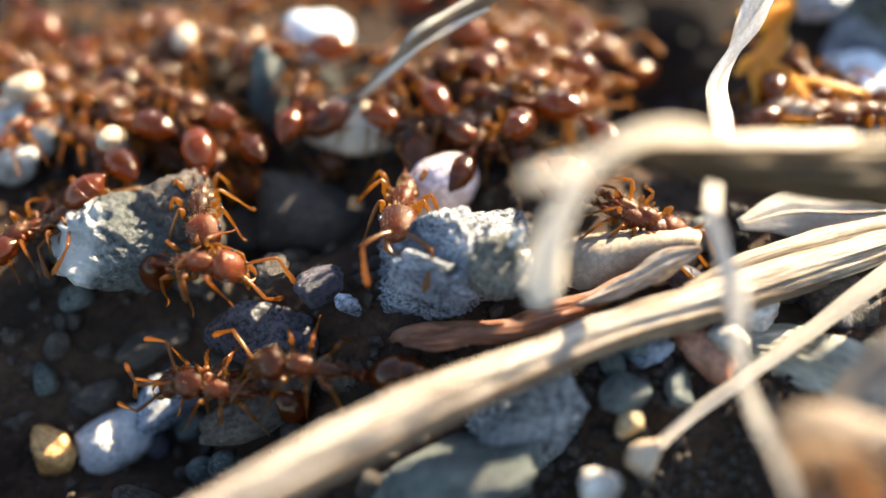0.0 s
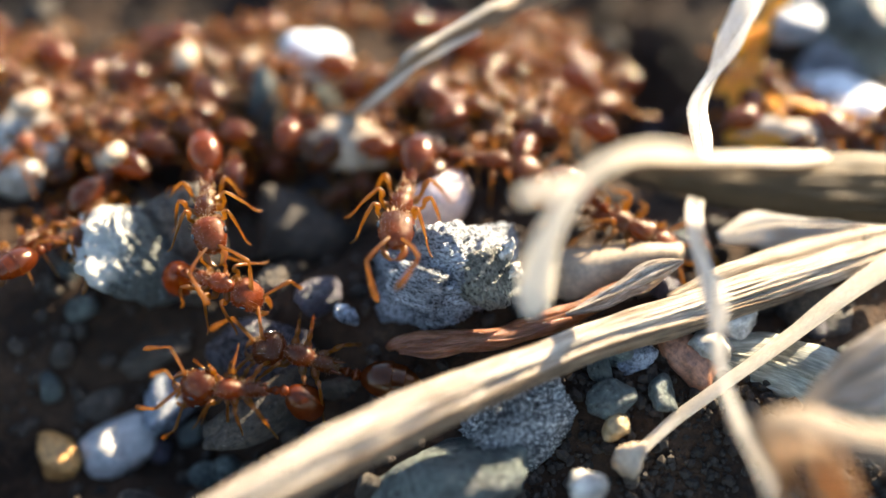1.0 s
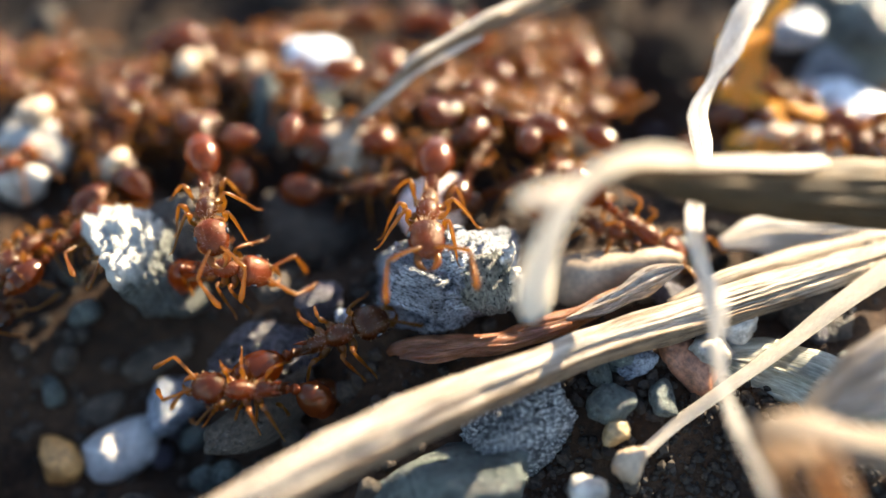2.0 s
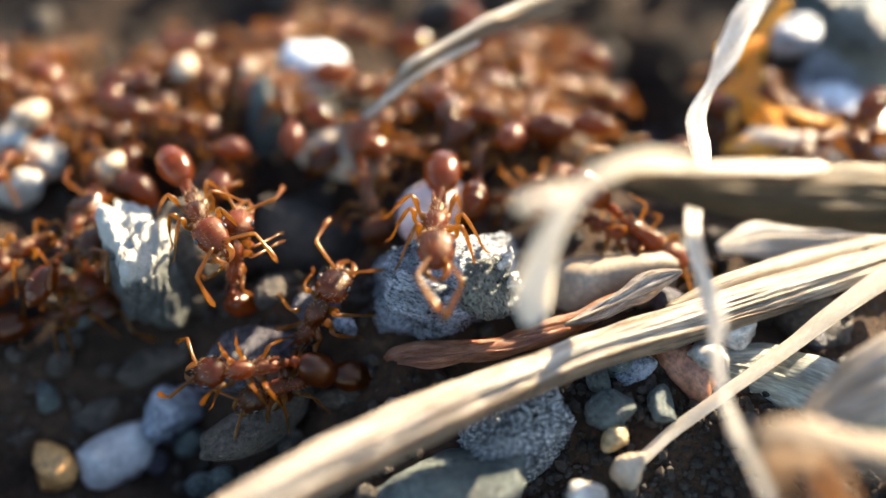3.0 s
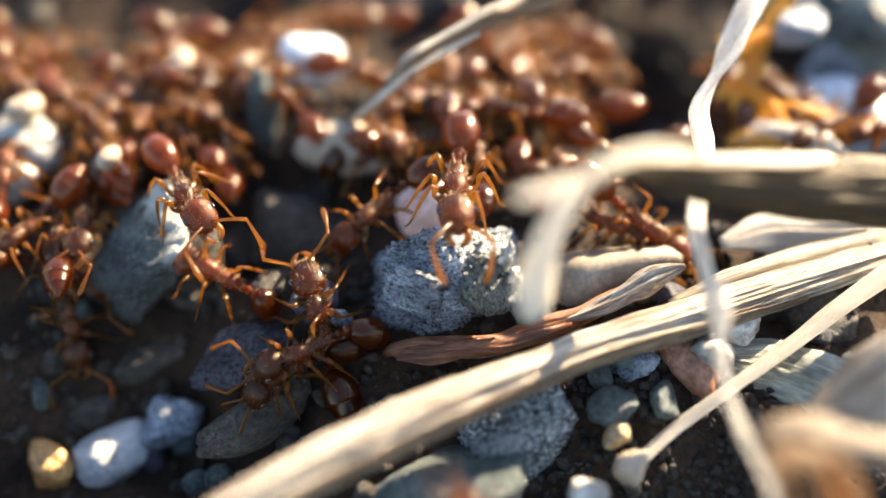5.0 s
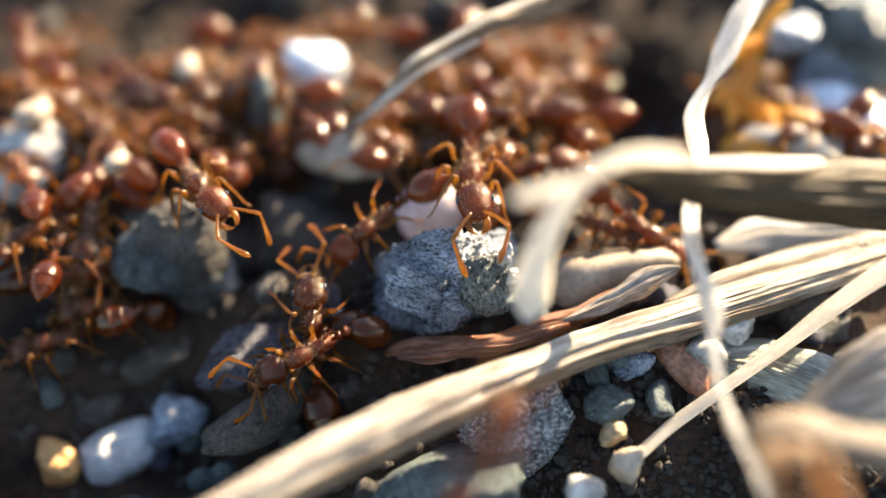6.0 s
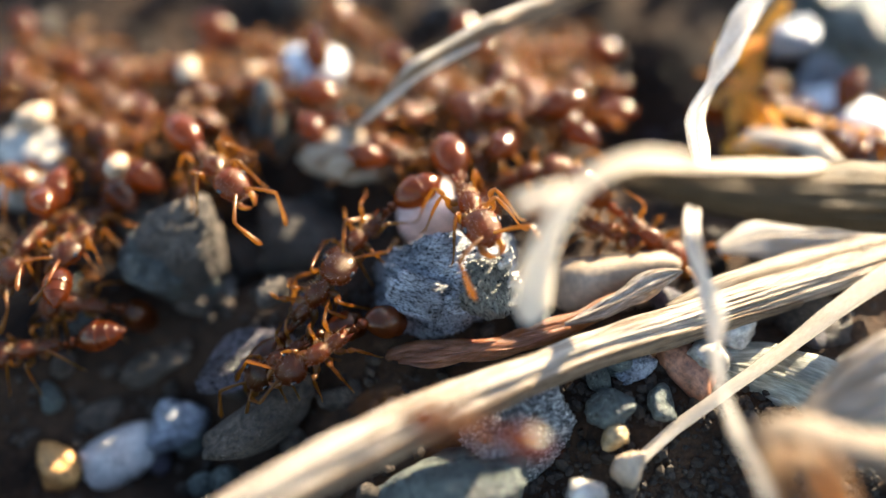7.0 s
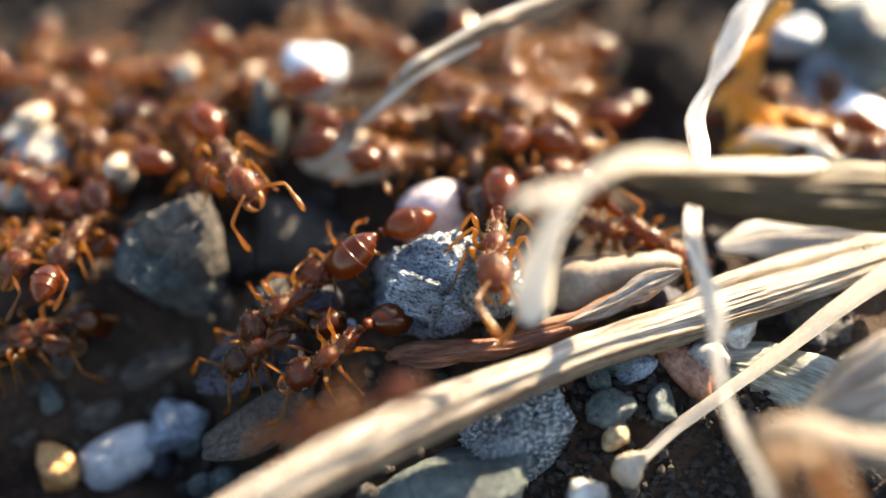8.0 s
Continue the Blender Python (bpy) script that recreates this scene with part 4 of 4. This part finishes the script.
def motions():
    """Everything that moves: the stones the ants shift, then the ants with their heads, antennae and legs."""
    walk(turning_stone, [
        (0.0, place(-11.3, -0.1, -0.75, 0, -150, 12)), (0.5, place(-11.25, -0.2, -0.8, 0, -146, 12)), (1.0, place(-11.0, -0.15, -0.8, 0, -132, 12)), (1.5, place(-10.8, -0.4, -0.8, 0, -118, 14)),
        (3.0, place(-10.85, -0.35, -0.84, 0, -84, 16)), (3.5, place(-10.8, -0.35, -0.84, 0, -74, 16)), (4.0, place(-11.0, -0.22, -0.85, 0, -70, 18)),
        (4.5, place(-11.4, 0.04, -0.8, 0, -62, 20)), (5.2, place(-10.8, 0.1, -0.95, 0, -10, 24)), (6.0, place(-10.46, 0.75, -1.45, 0, 52, 30)), (7.0, place(-10.4, 0.85, -1.6, 0, 62, 32)), (8.0, place(-10.5, 0.6, -1.5, 0, 66, 30))])
    walk(dark_seed, [
        (0.0, place(-6.57, -2.98, -2.46, 35, 8, -12)), (1.0, place(-6.57, -3.24, -2.56, 33, 8, -12)), (1.5, place(-6.37, -3.24, -2.46, 30, 6, -10)),
        (3.0, place(-7.06, -3.18, -2.54, 5, -10, 10)), (8.0, place(-7.06, -3.21, -2.57, 5, -10, 10))])
    walk(blue_pebble, [
        (0.0, place(-10.34, -3.91, -5.18, 0, 30, 40)), (1.5, place(-10.17, -3.65, -4.92, 0, 26, 40)), (3.0, place(-10.08, -3.70, -4.97, 0, 20, 30)),
        (3.6, place(-9.99, -4.12, -5.25, 0, 0, 0)), (8.0, place(-9.99, -4.12, -5.25, 0, 0, 0))])
    ways = {
        "puller": [
            (0.0, place(-8.63, 0.21, 0.93, 3, -2, -81)), (0.5, place(-8.55, 0.12, 0.92, 3, -3, -83)), (1.0, place(-8.22, -0.44, 2.11, 3, -2, -82)),
            (1.5, place(-8.14, -0.53, 2.32, 3, -1, -83)), (2.8, place(-8.46, -0.36, 2.20, 9, -5, -68)), (3.2, place(-8.52, -0.32, 2.21, 11, -6, -64)),
            (3.6, place(-8.55, -0.26, 2.29, 12, -8, -62)), (4.0, place(-8.58, -0.16, 2.39, 12, -8, -62)), (4.4, place(-8.76, 0.23, 1.95, 11, -7, -63)),
            (4.7, place(-9.03, 0.28, 1.98, 11, -7, -64)), (5.2, place(-8.88, 0.49, 2.10, 12, -8, -62)), (5.8, place(-8.69, 0.64, 2.25, 13, -9, -60)),
            (6.2, place(-8.74, 0.74, 2.52, 13, -8, -60)), (6.6, place(-8.58, 0.82, 2.55, 13, -9, -58)), (7.0, place(-8.30, 1.70, 2.55, 13, -9, -58)),
            (7.5, place(-7.85, 1.72, 2.63, 13, -8, -60)), (8.0, place(-7.75, 1.85, 2.64, 10, -5, -66)),
        ],
        "curled": [
            (0.0, place(-8.54, -2.17, 0.42, 22, -14, -13)), (0.5, place(-8.23, -2.85, 0.36, 20, -8, -20)), (1.0, place(-7.85, -2.56, 0.43, 20, -5, -25)),
            (1.5, place(-8.09, -2.29, 0.61, 18, 5, -35)), (2.8, place(-7.19, -1.38, 0.77, 10, -63, 69)), (3.2, place(-7.33, -1.22, 0.90, 5, -64, 80)),
            (3.6, place(-7.09, -1.13, 1.02, 10, -64, 69)), (4.0, place(-7.10, -1.05, 1.11, 23, -55, 36)), (4.4, place(-7.25, -0.83, 0.50, 18, -60, 51)),
            (4.7, place(-7.17, -0.77, 0.53, -14, -50, 122)), (5.2, place(-8.97, -2.09, -0.36, -22, -7, 173)), (5.8, place(-12.25, -1.75, -1.52, -22, 0, -180)),
            (6.2, place(-12.79, -1.79, -1.49, -22, -1, 179)), (6.6, place(-13.10, -1.69, -1.37, -22, -3, 177)), (7.0, place(-13.33, -1.59, -1.31, -22, -4, 176)),
            (7.5, place(-14.19, -2.03, -1.46, -22, 7, -173)), (8.0, place(-14.95, -2.62, -1.65, -22, 11, -169)),
        ],
        "climber": [
            (0.0, place(-1.60, 0.55, 0.83, -5, -11, -98)), (0.5, place(-1.68, 0.32, 0.74, -6, -12, -101)), (1.0, place(-1.45, -0.27, 2.04, -5, -10, -99)),
            (1.5, place(-1.02, -0.50, 2.32, -3, -9, -96)), (2.8, place(-0.16, -0.90, 2.25, -2, -8, -93)), (3.2, place(-0.23, -1.30, 2.29, -3, -14, -96)),
            (3.6, place(0.17, -2.42, 2.22, -6, -14, -100)), (4.0, place(0.73, -1.72, 2.88, -6, -9, -101)), (4.4, place(0.59, -0.95, 2.53, -7, -10, -102)),
            (4.7, place(0.35, -0.48, 2.68, -5, -9, -99)), (5.2, place(0.65, 0.54, 2.74, -1, -3, -91)), (5.8, place(0.92, 1.42, 2.76, 1, 2, -89)),
            (6.2, place(1.10, 0.26, 2.60, -1, -3, -91)), (6.6, place(0.53, -0.31, 2.54, 3, -8, -84)), (7.0, place(0.90, -0.29, 2.54, 7, -9, -78)),
            (7.5, place(1.39, -1.31, 2.15, -3, -8, -95)), (8.0, place(1.77, -1.66, 1.95, -3, -8, -96)),
        ],
        "resting": [
            (0.0, place(1.33, 3.53, 0.53, 17, -0, -6)), (0.5, place(1.63, 3.73, 0.56, 17, 1, -7)), (1.0, place(1.83, 2.91, 1.23, 17, 3, -11)),
            (1.5, place(2.73, 2.51, 1.05, 18, -14, 8)), (2.8, place(3.25, 2.44, 0.79, 18, -18, 11)), (3.6, place(3.42, 2.48, 0.91, 18, -18, 11)),
            (4.4, place(3.29, 2.80, 0.55, 18, -14, 7)), (5.8, place(3.37, 2.85, 1.37, 18, -14, 7)), (6.6, place(3.04, 2.65, 1.25, 18, -14, 7)),
            (7.5, place(3.03, 2.63, 1.27, 18, -16, 9)), (8.0, place(3.13, 2.57, 1.09, 18, -16, 9)),
        ],
        "clinging": [
            (0.0, place(-5.18, 3.36, -1.26, 17, -36, 52)), (1.0, place(-4.11, 3.10, -0.70, 25, -20, 22)), (1.5, place(-3.24, 2.96, 0.12, 27, -7, 7)),
            (2.8, place(-2.85, 2.17, 0.50, 27, -4, -4)), (3.2, place(-2.68, 1.83, 0.86, -25, 21, -158)), (4.0, place(-2.64, 1.48, 1.24, -24, 24, -154)),
            (4.4, place(-2.49, 1.47, 0.96, -22, 24, -144)), (4.7, place(-2.49, 1.08, 0.84, -22, 24, -144)), (5.8, place(-2.78, -0.19, 1.16, -23, 22, -148)),
            (6.2, place(-2.32, -0.29, 1.20, -22, 24, -144)), (6.6, place(-2.59, -0.17, 1.27, -22, 24, -144)), (7.0, place(-2.90, -0.48, 1.08, -21, 26, -142)),
            (7.5, place(-3.46, -0.95, 0.67, -24, 20, -150)), (8.0, place(-3.49, -0.99, 0.64, -24, 18, -153)),
        ],
        "digger": [
            (0.0, place(-4.54, -5.02, -1.51, -26, -11, 177)), (0.5, place(-4.41, -5.13, -1.52, -26, -14, 173)), (1.0, place(-4.66, -4.55, -1.25, -26, -17, 169)),
            (1.5, place(-3.60, -4.54, -0.76, 27, -10, 4)), (2.8, place(-4.40, -2.91, -0.52, 23, -44, 39)), (3.2, place(-4.44, -3.08, -0.57, 21, -47, 45)),
            (3.6, place(-4.33, -3.13, -0.58, 20, -48, 47)), (4.0, place(-4.06, -2.95, -0.48, 16, -51, 58)), (4.4, place(-4.25, -2.67, -0.38, -9, -53, 107)),
            (4.7, place(-4.20, -2.79, -0.45, -9, -53, 107)), (5.8, place(-4.40, -3.56, -0.78, -16, -51, 122)), (6.2, place(-4.49, -3.29, -0.66, 12, -53, 65)),
            (6.6, place(-4.40, -2.60, -0.04, 9, -54, 73)), (7.0, place(-4.50, -2.52, 0.03, 25, -41, 33)), (7.5, place(-5.20, -2.81, -0.19, -24, 20, -150)),
            (8.0, place(-5.51, -2.62, -0.14, -24, 18, -153)),
        ],
        "lifter": [
            (0.0, place(-7.43, -5.33, -2.36, -26, -8, -180)), (0.5, place(-7.24, -5.54, -2.40, -26, -8, -180)), (1.0, place(-6.88, -5.90, -1.17, -27, -5, -178)),
            (1.5, place(-6.42, -5.92, -0.97, -27, -4, -176)), (2.8, place(-6.71, -5.33, -1.01, -27, 0, -173)), (3.2, place(-6.03, -4.61, -0.61, -26, 7, -166)),
            (3.6, place(-5.25, -4.57, -0.54, -26, 11, -162)), (4.0, place(-4.78, -4.73, -0.71, -25, 14, -158)), (4.4, place(-4.70, -4.31, -1.08, -25, 14, -158)),
            (4.7, place(-4.64, -4.20, -0.99, -25, 14, -158)), (5.8, place(-4.59, -4.74, -0.55, -24, 17, -154)), (6.6, place(-4.24, -4.62, -0.35, -24, 17, -154)),
            (7.0, place(-3.98, -4.53, -0.29, -24, 20, -150)), (8.0, place(-3.70, -4.56, -0.39, -23, 23, -146)),
        ],
        "nudger": [
            (0, place(-8.13, -4.77, -2.51, -26, -8, -170)), (1.5, place(-6.99, -4.96, -2.41, -26, -8, -172)), (2.8, place(-5.56, -4.93, -1.96, -26, 0, -165)), (3.6, place(-5.15, -4.69, -1.57, -25, 10, -158)),
            (4.7, place(-5.31, -4.74, -1.63, -24, 14, -155)), (5.8, place(-5.25, -4.30, -1.19, -24, 17, -150)), (7.0, place(-5.44, -4.16, -1.05, -24, 17, -152)), (8.0, place(-6.14, -3.82, -0.85, -24, 14, -158)),
        ],
        "rusher": [
            (0.0, place(-1.36, -14.06, -1.61, -33, -21, 158)), (3.0, place(0.26, -13.35, 0.60, -35, -20, 158)), (4.7, place(1.46, -12.34, 0.86, -23, -37, 129)),
            (5.2, place(1.01, -11.91, 1.69, -23, -37, 129)), (5.8, place(1.09, -11.69, 3.83, -0, -50, 90)), (6.0, place(1.25, -11.45, 4.24, 25, -42, 48)),
            (6.2, place(1.37, -11.33, 4.31, -37, -24, 161)), (6.5, place(1.20, -11.16, 4.42, -39, -11, 177)), (7.0, place(0.40, -10.80, 4.48, -39, -14, 173)),
            (7.3, place(-0.57, -10.20, 4.54, -39, -14, 173)), (7.6, place(-1.61, -10.09, 4.38, -38, 3, -169)), (8.0, place(-2.72, -10.25, 4.10, -37, 10, -162)),
        ],
        "shover": [
            (0.0, place(-15.24, 1.89, -1.20, 12, -19, 23)), (1.5, place(-15.33, 2.18, -1.08, 13, -14, 15)), (2.8, place(-14.46, -0.79, -1.20, 13, -7, 7)),
            (3.2, place(-14.14, -0.63, -1.16, 13, -4, 3)), (4.0, place(-14.69, -0.18, -0.96, 13, -7, 7)), (4.7, place(-14.26, -0.37, -1.05, 13, 14, -15)),
            (5.8, place(-13.33, -0.49, -1.19, 13, -0, 0)), (6.6, place(-13.69, 0.95, -0.93, 13, -14, 14)), (7.0, place(-14.35, 1.13, -0.78, 12, -27, 31)),
            (8.0, place(-15.97, 1.07, -0.56, -13, -4, 176)),
        ],
        "tugger": [
            (0.0, place(-20.13, -3.55, -3.18, 0, -43, 90)), (1.5, place(-18.86, -3.44, -2.01, 9, -37, 51)), (2.8, place(-13.99, -1.70, -1.88, 13, -14, 15)),
            (3.6, place(-13.16, -1.32, -1.75, 13, 7, -7)), (4.4, place(-13.56, -1.26, -1.70, 9, 37, -51)), (4.7, place(-13.34, -1.56, -1.87, 9, 37, -51)),
            (5.8, place(-14.04, -2.68, -2.17, -13, 14, -165)), (7.0, place(-14.73, -3.14, -2.01, -13, 7, -173)), (8.0, place(-15.14, -3.01, -1.97, 13, -7, 7)),
        ],
        "lurker": [
            (0.0, place(6.13, -0.15, 0.55, 16, 17, -18)), (1.0, place(6.29, 0.24, 0.56, 17, 14, -15)), (1.5, place(6.03, 0.02, 0.56, 17, 14, -14)),
            (3.5, place(6.11, 0.53, 0.57, 17, 17, -19)), (6.0, place(6.07, 0.31, 0.57, 17, 14, -14)), (8.0, place(5.93, 0.40, 0.55, 17, 15, -16)),
        ],
        "watcher": [
            (0.0, place(3.56, 5.73, 0.55, 17, -3, 4)), (1.0, place(5.25, 6.68, 0.57, 17, -7, 7)), (2.8, place(4.71, 6.78, 0.57, 18, -0, -0)),
            (4.0, place(4.98, 7.35, 0.57, -18, 4, -177)), (5.8, place(4.45, 7.00, 0.56, -18, 0, -180)), (7.0, place(4.40, 7.27, 0.55, -18, 1, -179)),
            (8.0, place(4.29, 7.26, 0.56, -18, -1, 179)),
        ],
        "runner": [
            (0.0, place(-8.42, 3.91, -1.77, 21, 14, -14)), (1.5, place(-7.48, 6.91, 0.35, 17, 32, -40)), (2.8, place(-10.24, 10.37, 0.55, 22, 3, -4)),
            (3.6, place(-10.30, 10.50, 0.57, 22, 5, -6)), (4.4, place(-10.44, 10.60, 0.57, 22, 7, -7)), (4.7, place(-10.97, 11.40, 0.56, 22, 14, -15)),
            (5.8, place(-7.11, 6.78, 0.33, 11, 41, -63)), (6.4, place(-6.57, 5.29, -0.39, 6, 44, -76)), (7.0, place(-5.22, 7.63, 0.49, 1, 45, -87)),
            (7.5, place(-5.20, 7.42, 0.49, 1, 45, -87)), (8.0, place(-7.57, 10.44, 0.56, 15, -38, 51)),
        ],
        "hanger": [
            (0.0, place(-0.18, 7.71, 0.57, -21, 13, -165)), (1.0, place(-0.80, 7.64, 0.55, 22, 7, -7)), (1.5, place(-0.30, 7.80, 0.55, -0, 44, -90)),
            (2.8, place(-0.77, 6.78, 0.56, 11, -41, 63)), (3.6, place(-0.23, 6.55, 0.55, 5, -44, 76)), (4.0, place(-1.80, 5.42, 0.44, -22, 14, -166)),
            (4.7, place(-1.38, 5.58, 0.49, -22, 14, -166)), (5.8, place(-2.13, 5.70, 0.45, -22, 0, -180)), (8.0, place(-1.47, 6.08, 0.51, -22, -7, 173)),
        ],
        "leader": [
            (0.0, place(6.53, -0.04, 0.57, 16, 21, -22)), (4.0, place(7.43, 0.11, 0.58, 16, 27, -31)), (8.0, place(7.35, 0.19, 0.55, 16, 26, -29)),
        ],
        "joiner": [
            (0.0, place(1.85, 7.32, 0.57, 14, 37, -51)), (2.8, place(1.87, 8.93, 0.57, 6, 44, -76)), (4.0, place(2.48, 9.55, 0.56, 15, 37, -51)),
            (8.0, place(2.12, 9.33, 0.58, 13, 40, -57)),
        ],
        "stepper": [
            (0.0, place(-10.99, 4.68, -0.52, 15, 20, -30)), (0.5, place(-10.87, 4.71, -0.55, 14, 22, -35)), (1.0, place(-12.72, 4.31, -0.14, 17, -11, 4)),
            (1.5, place(-12.25, 6.04, 0.29, 17, 3, -11)), (2.8, place(-13.42, 5.98, 0.42, 18, -4, -4)), (4.0, place(-13.39, 6.28, 0.45, 18, -0, -7)),
            (6.0, place(-13.01, 6.81, 0.49, 18, -4, -3)), (8.0, place(-11.70, 7.43, 0.51, 18, -11, 3)),
        ],
    }
    r0 = random.Random(11)
    for name, rows in ways.items():
        ant = grow(rows[0][1], ant=None, **LOOKS[name])
        if rows[0][0] > 0:
            rows.insert(0, (0.0, rows[0][1]))
        walk(ant, rows)
        step(ant, r0, 0.25, 14)
    for k, (at, turn) in enumerate(CROWD):
        p = Vector(at)
        low = height(p.x, p.y)
        p.z = max(low + 0.9, min(p.z, low + 2.0))
        size = r0.uniform(0.85, 1.1)
        rows, yaw = [], turn + r0.uniform(-20, 20)
        drift = Vector((r0.uniform(-1, 1), r0.uniform(-1, 1), 0)) * 0.07
        for i in range(11):
            rows.append((i * 0.8, place(*p, r0.uniform(-12, 12), r0.uniform(-14, 14), yaw)))
            p = p + drift + Vector((r0.gauss(0, 0.16), r0.gauss(0, 0.16), r0.gauss(0, 0.05)))
            yaw += r0.gauss(0, 11)
        m = rows[0][1]
        ant = grow(m, size, r0.uniform(-25, 20), r0.uniform(-20, 20), (r0.uniform(-10, 25), r0.uniform(-25, 25)), first_ant if k == len(CROWD) - 1 else None)
        walk(ant, rows)
        step(ant, r0, 0.5, 12)


def step(ant, r0, every, reach):
    """Swings the legs in two threes, and feels with the antennae."""
    times = [i * every for i in range(int(8 / every) + 1)]
    phase, pace = r0.uniform(0, 6), r0.uniform(4.5, 8.0)
    k = {}
    for c in ant.children:
        kind = c.name.split(".")[0]
        if kind == "leg":
            i = len(k)
            k[c] = i
            side, seat = (-1 if i < 3 else 1), i % 3
            off = phase + (0 if (seat + (side > 0)) % 2 else math.pi)
            base = r0.uniform(-10, 10)
            walk(c, [(t, leg_pose(side, seat, base + reach * math.sin(pace * t + off), 8 + 10 * math.cos(pace * t + off))) for t in times])
        elif kind == "head":
            for a in c.children:
                if a.name.startswith("antenna"):
                    s = 1 if a.matrix_basis.translation.y > 0 else -1
                    off = r0.uniform(0, 6)
                    walk(a, [(t, place(0.86, s * 0.14, 0.12, 0, 15 * math.sin(t * 5 + off), 20 * math.sin(t * 3.7 + off))) for t in times])


motions()
